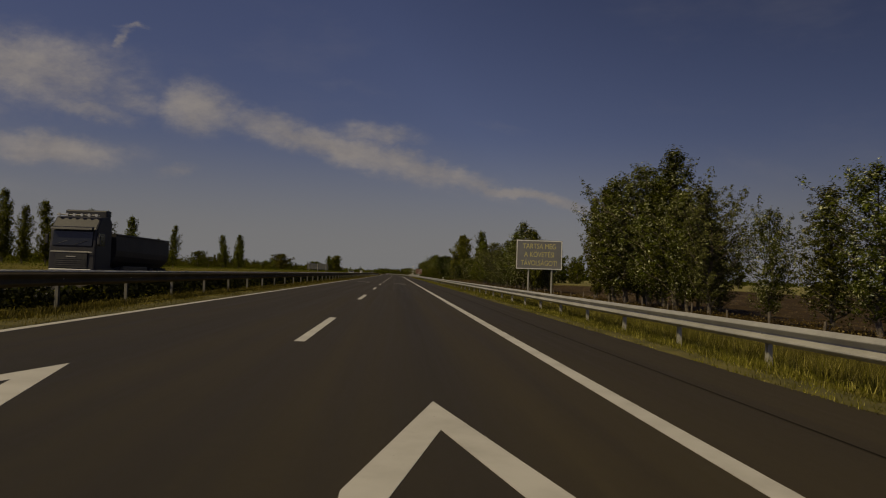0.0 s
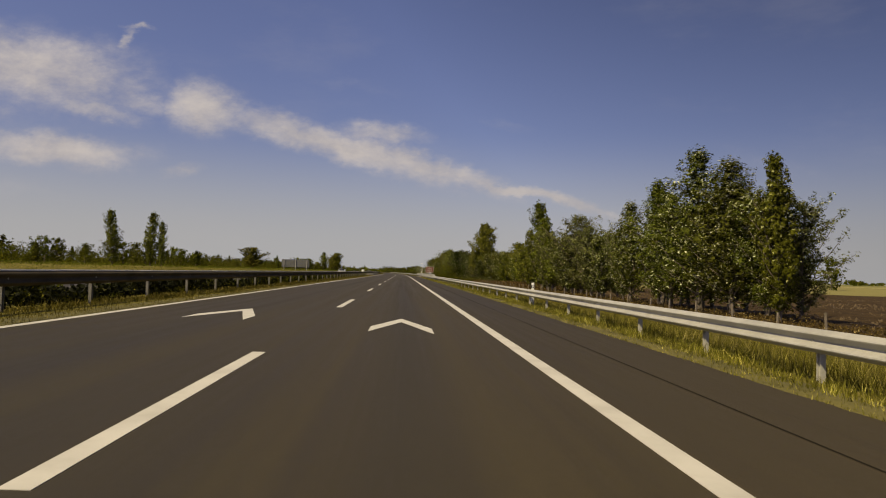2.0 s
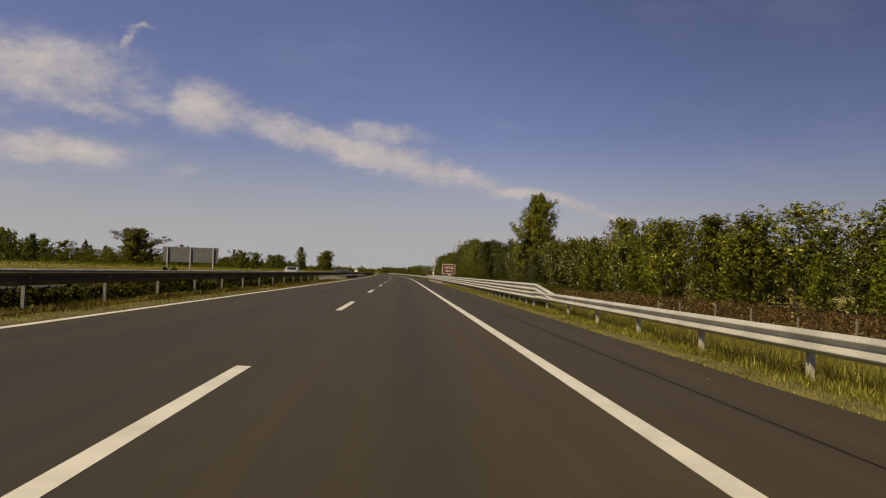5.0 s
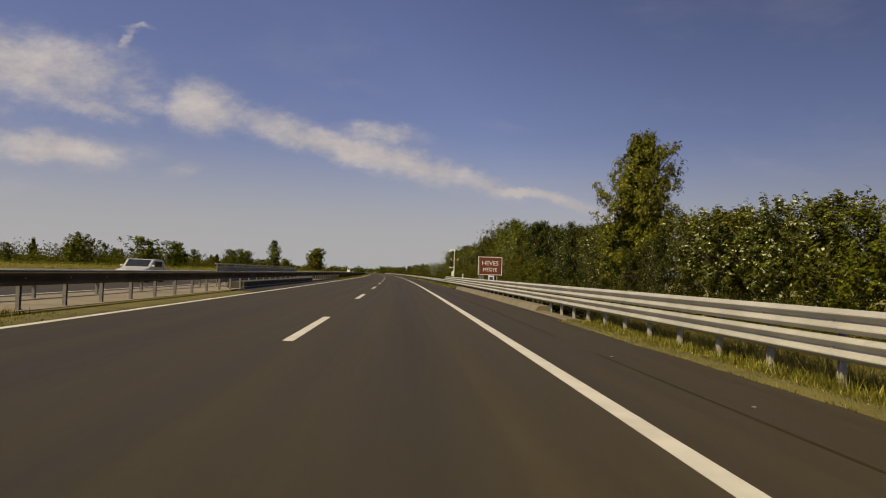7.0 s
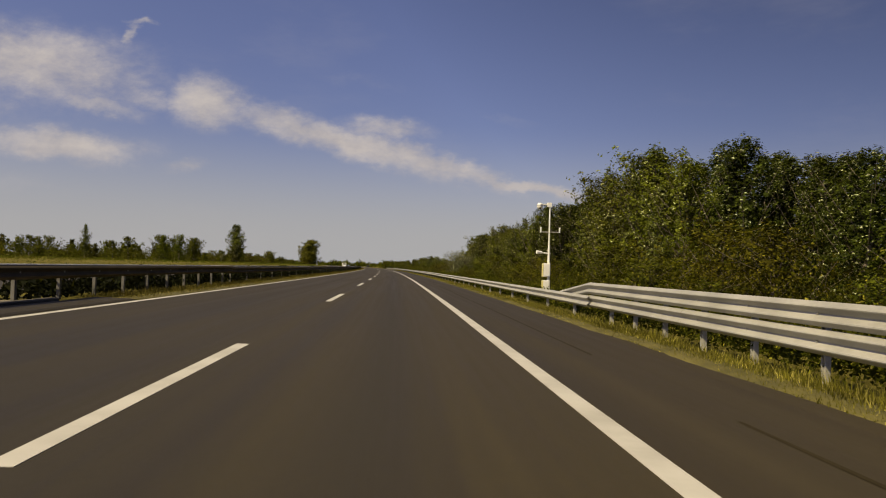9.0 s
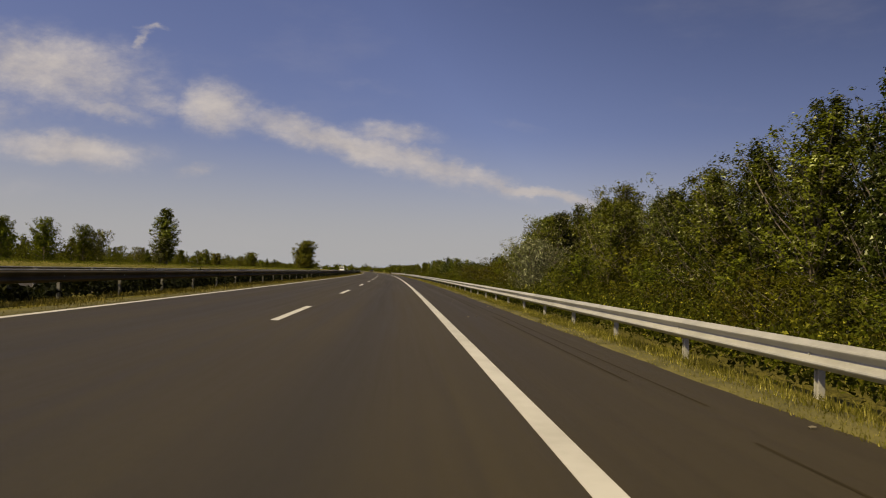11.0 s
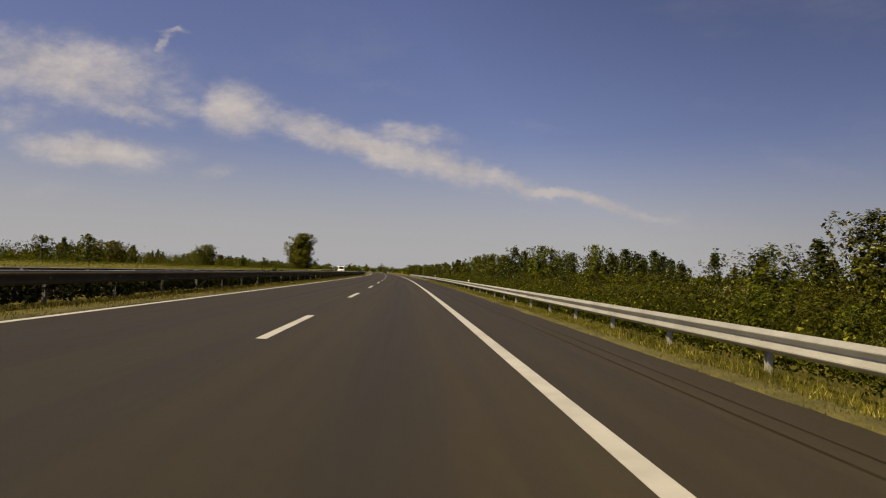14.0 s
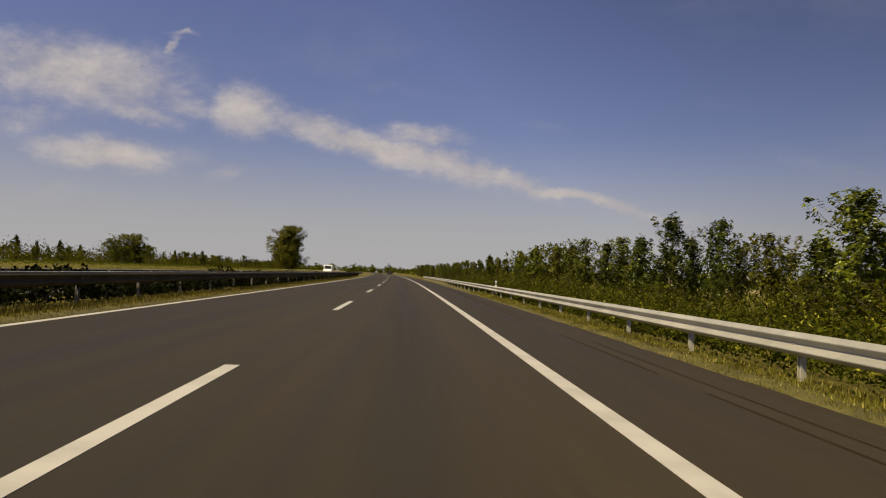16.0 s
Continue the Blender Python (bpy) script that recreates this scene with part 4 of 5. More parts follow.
for s, u, top, width in ((336, -34, 4.9, 1.1), (345, -40, 4.4, 1.2), (568, -50, 5.2, 1.9), (576, -52, 4.6, 1.5), (636, -51, 7.0, 1.6), (646, -52, 7.6, 1.4), (628, -50, 5.8, 1.5), (424, -43, 6.2, 1.1), (428, -45, 6.6, 1.1), (435, -43, 7.0, 1.1), (441, -46, 6.2, 1.2), (447, -43, 6.8, 1.1), (453, -45, 6.2, 1.2), (460, -46, 6.6, 1.1), (480, -46, 4.4, 1.2), (487, -45, 3.8, 1.2)):
    plant("grove", s, u, top, width)
plant("oak", 778, -37, 18.8, 1.55, 0)
plant("oak", 795, -42, 15.0, 1.2, 0)
for s, u, top, width in ((322, -35, 5.3, 1.5), (327, -35.5, 4.8, 1.4), (332, -33.5, 5.1, 1.4), (560, -52, 6.0, 1.2), (640, -50, 6.5, 1.2), (700, -52, 5.5, 1.2)):
    plant("far_tree", s, u, top, width)
for i in range(230):
    s = 60 + i * 4.1 + grow.uniform(-2.0, 2.0)
    plant("far_tree", s, -64 + grow.uniform(-16, 8), grow.uniform(3.8, 6.2) + (1.0 if i % 9 == 0 else 0), grow.uniform(0.9, 1.5))


def far_woods():
    """Hedges and woods along the horizon, as clumps of foliage."""
    rng = np.random.default_rng(9)
    rows = []
    for s0, s1, u0, u1, h, count in ((1000, 2400, -420, -60, 9, 9000), (1250, 1900, -90, 90, 11, 5000), (700, 1500, 40, 420, 9, 8000), (300, 900, -320, -150, 7, 9000), (700, 1800, 420, 1100, 9, 12000)):
        k = count // 60
        cs, cu = rng.uniform(s0, s1, k), rng.uniform(u0, u1, k)
        ch, cr = h * rng.uniform(0.5, 1.1, k), rng.uniform(4, 9, k)
        i = rng.integers(0, k, count)
        d = rng.normal(size=(count, 3))
        d /= np.linalg.norm(d, axis=1)[:, None]
        r = rng.uniform(0.4, 1.0, count)
        rows.append(W_many(cs[i] + d[:, 0] * cr[i] * r, cu[i] + d[:, 1] * cr[i] * r, -1.2 + ch[i] * (0.5 + 0.5 * d[:, 2] * r)))
    pts = np.concatenate(rows)
    tagged(flakes("far_woods", leaf_flakes(rng, pts, 2.2), SHRUB), "distant green woods and hedges along the horizon", "woods", kind="stuff")


far_woods()


def blades(name, label, s0, s1, u0, u1, count, tall, wide, mat, seed, zoff=0.0, lift=None, near=0.0):
    """Upright blades of grass or weeds, each a narrow bent quad; lift(u) scales their height across the strip."""
    rng = np.random.default_rng(seed)
    s, u = rng.uniform(s0, s1, count), u0 + (u1 - u0) * rng.uniform(0, 1, count)
    tuft = np.array([noise.noise(Vector((a * 0.35, b * 0.9, seed))) for a, b in zip(s, u)])
    keep = tuft > rng.uniform(-1.3, 0.15, count)
    s, u, tuft = s[keep], u[keep], tuft[keep]
    c = len(s)
    z = np.interp(u, [p[0] for p in PROFILE], [p[1] for p in PROFILE]) - 0.02 + zoff
    z = np.where((u > -5.2) & (u < 7.1), np.maximum(z, -FALL * u - 0.005), z)
    h = tall * rng.uniform(0.45, 1.2, c) * (0.85 + 0.5 * tuft)
    if lift:
        h = h * np.interp(u, *lift)
    base = W_many(s, u, z)
    ang = rng.uniform(0, 2 * math.pi, c)
    across = np.stack([np.cos(ang), np.sin(ang), np.zeros(c)], 1) * (wide * rng.uniform(0.6, 1.4, c))[:, None] / 2
    bend = np.stack([rng.normal(size=c), rng.normal(size=c), np.zeros(c)], 1) * (h * 0.3)[:, None]
    tip = base + bend + np.stack([np.zeros(c), np.zeros(c), h], 1)
    tagged(flakes(name, np.stack([base - across, base + across, tip], 1), mat), label, "grass", kind="stuff")


def mass(name, label, s0, s1, u0, u1, count, tall, size, mat, seed, lift=None):
    """A tangle of leaves on the ground, lumpy along and across."""
    rng = np.random.default_rng(seed)
    s, u = rng.uniform(s0, s1, count), rng.uniform(u0, u1, count)
    lump = np.array([noise.noise(Vector((a * 0.35, b * 0.5, seed))) + 0.5 * noise.noise(Vector((a * 1.3, b * 1.3, seed + 3))) for a, b in zip(s, u)])
    h = tall * np.clip(0.62 + 0.75 * lump, 0.05, 1.6)
    if lift:
        h = h * np.interp(u, *lift)
    z = np.interp(u, [p[0] for p in PROFILE], [p[1] for p in PROFILE]) + h * rng.uniform(0, 1, count) ** 0.6 + 0.03
    tagged(flakes(name, leaf_flakes(rng, W_many(s, u, z), size), mat), label, "weeds", kind="stuff")


def turf(label, a, b, inner, outer, seed):
    """Short turf that has crept over the edge of the asphalt, with a ragged rim."""
    bm = bmesh.new()
    prev = None
    side = 1 if outer > inner else -1
    for s in steps(a, b, 0.35):
        e = inner + side * 0.10 * (noise.noise(Vector((s * 0.35, seed, 0))) + 0.6 * noise.noise(Vector((s * 1.7, seed, 3))))
        row = [bm.verts.new(W(s, u, z)) for u, z in ((e, road_z(e) - 0.006), (e + side * 0.06, road_z(e) + 0.022), (e + side * 0.25, road_z(e) + 0.03), (outer, ground_z(outer) + 0.004))]
        if prev:
            for k in range(3):
                bm.faces.new((prev[k], prev[k + 1], row[k + 1], row[k]))
        prev = row
    tagged(part("turf", bm, TURF, smooth=True), label, "grass", kind="stuff")


turf("short yellow-green turf creeping over the edge of the shoulder", -10, 236.6, 6.30, 7.05, 1)
turf("short yellow-green turf creeping over the edge of the shoulder", 277, 620, 6.27, 7.05, 2)
turf("short turf along the median edge", -10, 230, -4.42, -5.0, 3)
turf("thin worn turf between the edge line and the median paving", 230, 247, -4.42, -5.7, 5)
turf("short turf along the median edge", 296, 620, -4.42, -5.0, 4)
blades("verge_grass", "dry yellow-green grass along the verge", 277, 545, 6.27, 7.35, 150000, 0.13, 0.014, DRY, 1, lift=((6.27, 6.45, 7.0, 7.4), (0.45, 0.75, 1.1, 1.4)), zoff=0.035)
blades("verge_grass", "dry yellow-green grass along the verge", -5, 236.5, 6.27, 7.6, 140000, 0.13, 0.014, DRY, 21, lift=((6.27, 6.45, 7.0, 7.6), (0.45, 0.75, 1.1, 1.8)), zoff=0.035)
blades("bank_grass", "tall dry grass on the bank behind the guardrail", -5, 184, 7.4, 13.5, 230000, 0.44, 0.012, DRY, 2)
blades("bank_grass", "tall straw-coloured grass on the bank behind the guardrail", -5, 184, 7.6, 13.5, 60000, 0.50, 0.012, STRAW, 25)
blades("bank_grass", "tall straw-coloured grass behind the double guardrail", 182, 238, 7.4, 10.5, 60000, 0.55, 0.013, STRAW, 26)
blades("bank_grass", "tall dry grass on the bank behind the guardrail", 182, 238, 7.4, 13.5, 40000, 0.40, 0.012, DRY, 27)
mass("field_edge_weeds", "brown reeds and dry stalks before the wood", 158, 240, 19.0, 30.0, 40000, 0.75, 0.10, REED, 83)
mass("bank_weeds", "dense undergrowth below the broad tree", 262, 306, 19.0, 34.0, 30000, 1.6, 0.10, DEEP, 93)
mass("bank_weeds", "dense green weeds below the bridge", 238, 290, 9.0, 22.0, 45000, 1.1, 0.10, WEED, 73)
mass("bank_weeds", "weeds in the gap beside the bridge, coloured near black for shade", 238, 280, 7.5, 14.0, 16000, 0.30, 0.08, SHADED_LEAVES, 23)
mass("field_edge_weeds", "brown undergrowth below the aspens", 22, 165, 17.0, 22.0, 50000, 0.5, 0.07, REED, 24)
mass("bank_weeds", "green and yellow weeds on the bank behind the guardrail", 284, 470, 9.8, 21.0, 110000, 2.2, 0.078, WEED, 13, ((7.5, 8.2, 9.5, 12, 15, 21), (0.22, 0.32, 0.55, 0.9, 1.2, 1.35)))
mass("bank_weeds", "golden-green scrub on the bank behind the guardrail", 300, 470, 9.8, 20.0, 24000, 2.3, 0.075, GOLD, 33, ((7.5, 8.2, 9.5, 12, 15, 21), (0.22, 0.32, 0.5, 0.9, 1.25, 1.4)))
mass("bank_weeds", "green and yellow weeds on the bank behind the guardrail", 470, 620, 9.8, 22.0, 85000, 1.4, 0.082, WEED, 43, ((7.5, 8.2, 9.5, 14, 22), (0.36, 0.5, 0.75, 1.3, 1.8)))
mass("bank_weeds", "golden-green scrub on the bank behind the guardrail", 470, 620, 9.8, 22.0, 24000, 1.5, 0.082, GOLD, 53, ((7.5, 8.2, 9.5, 14, 22), (0.36, 0.5, 0.75, 1.3, 1.8)))
mass("bank_weeds", "dense tangle of weeds right behind the guardrail", 279, 580, 7.32, 10.6, 210000, 1.0, 0.062, WEED, 63, ((7.3, 7.6, 8.4, 9.5, 10.6), (0.5, 0.75, 0.9, 1.15, 1.5)))
blades("field_edge_grass", "rough grass at the edge of the ploughed field", 0, 240, 12.5, 16.0, 50000, 0.34, 0.016, STRAW, 14)
blades("median_grass", "short grass along the median edge", -5, 230.5, -6.0, -4.42, 112000, 0.15, 0.015, DRY, 4, lift=((-6.0, -5.0, -4.42), (1.3, 0.9, 0.5)))
blades("median_grass", "short grass along the median edge", 296, 600, -6.0, -4.42, 130000, 0.15, 0.015, DRY, 5, lift=((-6.0, -5.0, -4.42), (1.3, 0.9, 0.5)))
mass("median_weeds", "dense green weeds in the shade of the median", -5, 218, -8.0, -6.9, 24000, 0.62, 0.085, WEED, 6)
mass("median_hedge", "dense hedge in the median, leaves coloured near black for shade", -5, 218, -7.4, -6.15, 60000, 0.68, 0.12, SHADED_LEAVES, 16)
# The lighter leaf colour stands for sun on this stretch of weeds.
mass("median_weeds", "green weeds behind the median guardrail, in lighter leaves for sunlight", 104, 222, -6.85, -6.05, 30000, 0.60, 0.055, SHRUB, 26)
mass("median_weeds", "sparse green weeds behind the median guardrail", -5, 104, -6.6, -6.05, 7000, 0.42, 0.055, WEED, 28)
mass("median_hedge", "dense hedge in the median, leaves coloured near black for shade", 294, 640, -7.5, -5.97, 120000, 0.80, 0.115, SHADED_LEAVES, 7)
mass("far_bank_weeds", "rough sunlit grass and weeds beyond the opposite carriageway", 0, 700, -50.0, -22.5, 120000, 0.42, 0.08, SHRUB, 8)
mass("far_bank_weeds", "rough green weeds beyond the opposite carriageway", 0, 700, -50.0, -25.0, 60000, 0.36, 0.07, DRY, 18)
mass("far_hedge", "low continuous hedge across the fields", 40, 1000, -74.0, -58.0, 110000, 3.8, 0.24, SHRUB, 19)


def clods():
    """Lumps of turned soil on the ploughed field."""
    rng = np.random.default_rng(4)
    count = 26000
    s, u = rng.uniform(20, 240, count), 15 + rng.uniform(0, 1, count) ** 1.6 * 60
    z = np.interp(u, [p[0] for p in PROFILE], [p[1] for p in PROFILE]) + 0.02
    c = W_many(s, u, z)
    r = (0.03 + 0.13 * rng.uniform(0, 1, count) ** 2.5)[:, None]
    around = [np.array([math.cos(a), math.sin(a), 0.0]) for a in (0.3, 1.9, 3.4, 5.0)]
    ring = [c + d * r * rng.uniform(0.6, 1.3, (count, 1)) + np.array([0, 0, -0.06]) for d in around]
    top = c + np.array([0, 0, 1.0]) * r * rng.uniform(0.25, 0.9, (count, 1))
    tagged(flakes("soil_clods", np.concatenate([np.stack([ring[i], ring[(i + 1) % 4], top], 1) for i in range(4)]), SOIL), "brown clods of ploughed soil", "soil", kind="stuff")


clods()



def fence_posts():
    """Weathered stakes of an old field fence, standing a little askew."""
    rng = random.Random(12)
    for i in range(48):
        s, u = 24 + 3.6 * i + rng.uniform(-0.2, 0.2), 16.4 + rng.uniform(-0.1, 0.1)
        bm = bmesh.new()
        tube(bm, (0, 0, -0.3), (rng.uniform(-0.06, 0.06), rng.uniform(-0.06, 0.06), rng.uniform(0.9, 1.15)), 0.055, 0.045, 7)
        post = part("fence_post", bm, BARK)
        tagged(post, "weathered wooden stake at the edge of the field", "fence post", "field fence posts")
        post.matrix_basis = at(s, u, ground_z(u))


fence_posts()

# ---- the bridge ----
tagged(part("kerb", strip(bmesh.new(), [(6.58, -0.35), (6.60, -0.128), (6.73, 0.06), (6.76, 0.075), (7.15, 0.08), (7.17, 0.065), (7.17, -0.6)], steps(241.6, 276.6, 2.5)), CONCRETE),
       "pale weathered concrete bridge kerb beside the hard shoulder", "kerb", kind="structure")
tagged(part("kerb", strip(bmesh.new(), [(6.56, -0.35), (6.58, -0.124), (6.62, -0.095), (6.98, -0.085), (7.02, -0.11), (7.02, -0.6)], steps(236.8, 241.58, 1.6)), CONCRETE),
       "low worn end of the concrete bridge kerb", "kerb", kind="structure")
tagged(part("pavement", strip(bmesh.new(), [(6.485, -0.3), (6.485, -0.1292), (6.598, -0.1315), (6.598, -0.3)], steps(236.8, 276.6, 2.0)), ASPHALT),
       "narrow asphalt edge in front of the bridge kerb", "pavement", kind="structure")
# Both median kerbs carry their shade in the concrete's colour.
tagged(part("kerb", strip(bmesh.new(), [(-5.72, -0.1), (-5.74, 0.42), (-5.77, 0.45), (-6.5, 0.45), (-6.53, 0.42), (-6.53, -0.1)], steps(251, 279, 2.0)), SHADED_CONCRETE),
       "concrete upstand of the bridge at the median, coloured dark for shade", "kerb", kind="structure")
tagged(part("kerb", strip(bmesh.new(), [(-5.45, -0.05), (-5.46, 0.19), (-5.5, 0.21), (-5.70, 0.21), (-5.70, -0.05)], steps(250, 294, 2.0)), SHADED_CONCRETE),
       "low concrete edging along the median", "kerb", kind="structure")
tagged(part("pavement", strip(bmesh.new(), [(-4.54, 0.0), (-4.54, 0.096), (-4.62, 0.125), (-5.45, 0.145), (-5.45, 0.0)], steps(247, 296, 3.0)), ASPHALT),
       "asphalt strip between the edge line and the median kerb", "pavement", kind="structure")
tagged(part("pavement", strip(bmesh.new(), [(-5.71, -0.1), (-5.71, 0.13), (-8.99, 0.115), (-8.99, -0.1)], steps(230, 294, 3.0)), PAVING),
       "pale concrete paving across the median gap", "pavement", kind="structure")


def parapet():
    wall = thing("parapet", at(253, -7.55, 0.1), "pale grey panelled screen with a handrail between the bridges", "parapet")
    for i in range(14):
        panel = bmesh.new()
        box(panel, (0.05, 1.92, 0.86), (0, 2 * i + 1, 0.64), 0.015)
        part("panel", panel, SCREEN, wall)
        post = bmesh.new()
        box(post, (0.06, 0.06, 1.18), (0, 2 * i, 0.57), 0.01)
        part("post", post, DARK_SHADED_POST, wall)
    part("post", boxed((0.06, 0.06, 1.18), (0, 28, 0.57), 0.01), DARK_SHADED_POST, wall)
    part("handrail", tubed((0, -0.4, 1.18), (0, 28.4, 1.18), 0.03), POST, wall, "round steel handrail")


parapet()

# ---- signs ----


def words(text, size, where, mat, parent, width=None):
    """Letters of sheet film, facing back along the road."""
    cu = bpy.data.curves.new("text", "FONT")
    cu.body, cu.size, cu.align_x, cu.align_y, cu.extrude, cu.offset = text, size, "CENTER", "CENTER", 0.002, 0.0
    tmp = new("text", cu)
    bpy.context.view_layer.update()
    me = bpy.data.meshes.new_from_object(tmp.evaluated_get(bpy.context.evaluated_depsgraph_get()))
    bpy.data.objects.remove(tmp)
    xs = [v.co.x for v in me.vertices]
    k = width / (max(xs) - min(xs)) if width else 1.0
    me.transform(pose(*where, 90, 0, 0) @ Matrix.Diagonal((k, 1, 1, 1)))
    me.materials.clear()
    return link("text", me, mat, parent)


def border(w, h, z, band, inset, y, parent, mat):
    bm = bmesh.new()
    for sx in (-1, 1):
        box(bm, (band, 0.004, h - 2 * inset), (sx * (w / 2 - inset - band / 2), y, z))
        box(bm, (w - 2 * inset - 2 * band, 0.004, band), (0, y, z + sx * (h / 2 - inset - band / 2)))
    part("border", bm, mat, parent)


def ribs(w, h, z, parent):
    for k in range(4):
        part("rail", boxed((w * 0.96, 0.03, 0.05), (0, 0.035, z + h * (-0.36 + 0.24 * k))), POST, parent)


def distance_sign():
    """Three rows of letters: keep the following distance."""
    w, h, z0 = 2.85, 1.78, 1.62
    u, s = 10.14, 42.9
    sign = thing("road_sign", at(s, u, 0, 2), "faded grey motorway sign with yellow letters and white border", "road sign")
    z = z0 + h / 2
    part("panel", boxed((w, 0.02, h), (0, 0, z), 0.004), SIGN_GREY, sign)
    border(w, h, z, 0.05, 0.015, -0.012, sign, WHITE)
    ribs(w, h, z, sign)
    for text, dz, width in (("TARTSA MEG", 0.50, 2.05), ("A KÖVETÉSI", 0.0, 1.85), ("TÁVOLSÁGOT!", -0.52, 2.25)):
        words(text, 0.44, (0, -0.014, z + dz), YELLOW, sign, width)
    for x in (-0.62, 0.82):
        part("post", tubed((x, 0.09, ground_z(u) - 0.3), (x, 0.09, z0 + h * 0.92), 0.055), STEEL, sign)


distance_sign()


def county_sign():
    w, h, z0 = 2.4, 1.80, 1.13
    u, s = 10.68, 285.3
    sign = thing("road_sign", at(s, u, 0, 2), "brown county sign with white letters and white border", "road sign")
    z = z0 + h / 2
    part("panel", boxed((w, 0.02, h), (0, 0, z), 0.004), SIGN_BROWN, sign)
    border(w, h, z, 0.055, 0.015, -0.012, sign, WHITE)
    ribs(w, h, z, sign)
    words("HEVES", 0.62, (0, -0.014, z + 0.25), WHITE, sign, 1.62)
    words("MEGYE", 0.50, (0, -0.014, z - 0.38), WHITE, sign, 1.38)
    for x in (-0.86, -0.66, 0.72):
        part("post", tubed((x, 0.09, ground_z(u) - 0.3), (x, 0.09, z0 + h * 0.9), 0.045), STEEL, sign)
    small = thing("river_sign", at(s - 0.6, u + 0.05, 0, 2), "small white plate with a blue emblem below the county sign", "road sign")
    part("plate", boxed((0.56, 0.02, 0.56), (0, 0, 0.82), 0.004), WHITE, small)
    bm = bmesh.new()
    box(bm, (0.34, 0.006, 0.26), (0, -0.014, 0.84), 0.002)
    box(bm, (0.42, 0.006, 0.10), (0, -0.014, 0.66), 0.002)
    part("emblem", bm, SIGN_BLUE, small, "plain blue emblem")
    part("post", tubed((0, 0.03, ground_z(u) - 0.3), (0, 0.03, 1.05), 0.035), STEEL, small)


county_sign()


def steel_pole():
    pole = thing("sign_pole", at(279.2, 8.9), "weathered grey steel pole behind the guardrail", "pole")
    bm = bmesh.new()
    box(bm, (0.10, 0.02, 3.3), (0, -0.07, 0.95))
    box(bm, (0.10, 0.02, 3.3), (0, 0.07, 0.95))
    box(bm, (0.02, 0.13, 3.3), (0, 0, 0.95))
    part("post", bm, DARK_SHADED_POST, pole)
    part("foot", boxed((0.4, 0.4, 0.3), (0, 0, ground_z(8.9) - 0.02), 0.02), CONCRETE, pole)


steel_pole()


def sign_back():
    """A big direction sign of the other carriageway, seen from behind."""
    back = thing("direction_sign", at(247, -25.6), "grey ribbed back of a large direction sign", "road sign")
    for k in range(6):
        part("profile", boxed((7.0, 0.05, 0.30), (0, 0, 1.72 + 0.325 * k), 0.02), SIGN_REAR, back)
    part("face", boxed((7.0, 0.02, 1.98), (0, 0.05, 2.53)), SIGN_BLUE, back, "blue sign face")
    for x in (-2.9, 0, 2.9):
        part("post", boxed((0.14, 0.16, 4.6), (x, -0.12, 1.2), 0.01), STEEL, back)


sign_back()


def weather_mast():
    mast = thing("weather_mast", at(311.6, 9.42, -0.22), "white weather and camera mast behind the guardrail", "mast")
    g = ground_z(9.1)
    part("pole", tubed((0, 0, g - 0.3), (0, 0, 2.6), 0.07, 0.055, sides=14), WHITE, mast)
    part("pole", tubed((0, 0, 2.6), (0, 0, 4.62), 0.042, 0.035, sides=12), WHITE, mast)
    for z, h in ((0.66, 0.46), (1.38, 0.66)):
        cab = part("cabinet", boxed((0.34, 0.26, h), (-0.14, -0.16, z), 0.02), WHITE, mast, "white equipment cabinet")
        part("door", boxed((0.28, 0.012, h - 0.08), (-0.14, -0.297, z), 0.004), WHITE, cab)
        part("edge", boxed((0.03, 0.27, h - 0.02), (-0.32, -0.16, z), 0.004), YELLOW, cab, "yellow edge strip")
    arm = part("arm", tubed((0.08, 0, 2.18), (-0.48, -0.05, 2.22), 0.028), WHITE, mast)
    sensor = bmesh.new()
    tube(sensor, (-0.62, -0.08, 2.24), (-0.36, -0.02, 2.22), 0.085, 0.07, 12)
    part("sensor", sensor, WHITE, arm, "round white sensor head")
    part("crossbar", tubed((-0.42, 0, 3.22), (0.50, 0, 3.22), 0.024), STEEL, mast)
    for x in (-0.42, 0.50):
        part("sensor", tubed((x, 0, 3.2), (x, 0, 3.46), 0.035, 0.045, sides=8), WHITE, mast)
    top = part("arm", tubed((0.02, 0, 4.56), (-0.42, 0, 4.56), 0.03), WHITE, mast)
    part("bracket", boxed((0.22, 0.14, 0.22), (-0.02, 0, 4.54), 0.02), WHITE, mast)
    dome_ = bmesh.new()
    bmesh.ops.create_uvsphere(dome_, u_segments=16, v_segments=10, radius=0.15, matrix=pose(-0.50, 0, 4.46))
    tube(dome_, (-0.5, 0, 4.48), (-0.5, 0, 4.62), 0.155, 0.09, 16)
    part("camera_dome", dome_, WHITE, top, "white dome camera", True)
    part("lens", tubed((-0.5, -0.10, 4.38), (-0.5, -0.14, 4.33), 0.06, 0.05), BLACK, top)


weather_mast()


def delineator(s, u, top=0.95):
    d = thing("delineator", at(s, u), "white plastic delineator post with a dark band", "marker post", "marker posts")
    g = ground_z(u)
    part("body", boxed((0.12, 0.05, top - g + 0.1), (0, 0, (top + g - 0.1) / 2), 0.02), WHITE, d)
    part("band", boxed((0.124, 0.054, 0.14), (0, 0, top - 0.16), 0.004), BLACK, d)
    part("reflector", boxed((0.05, 0.01, 0.10), (0, -0.03, top - 0.16), 0.003), LAMP_GLASS, d)


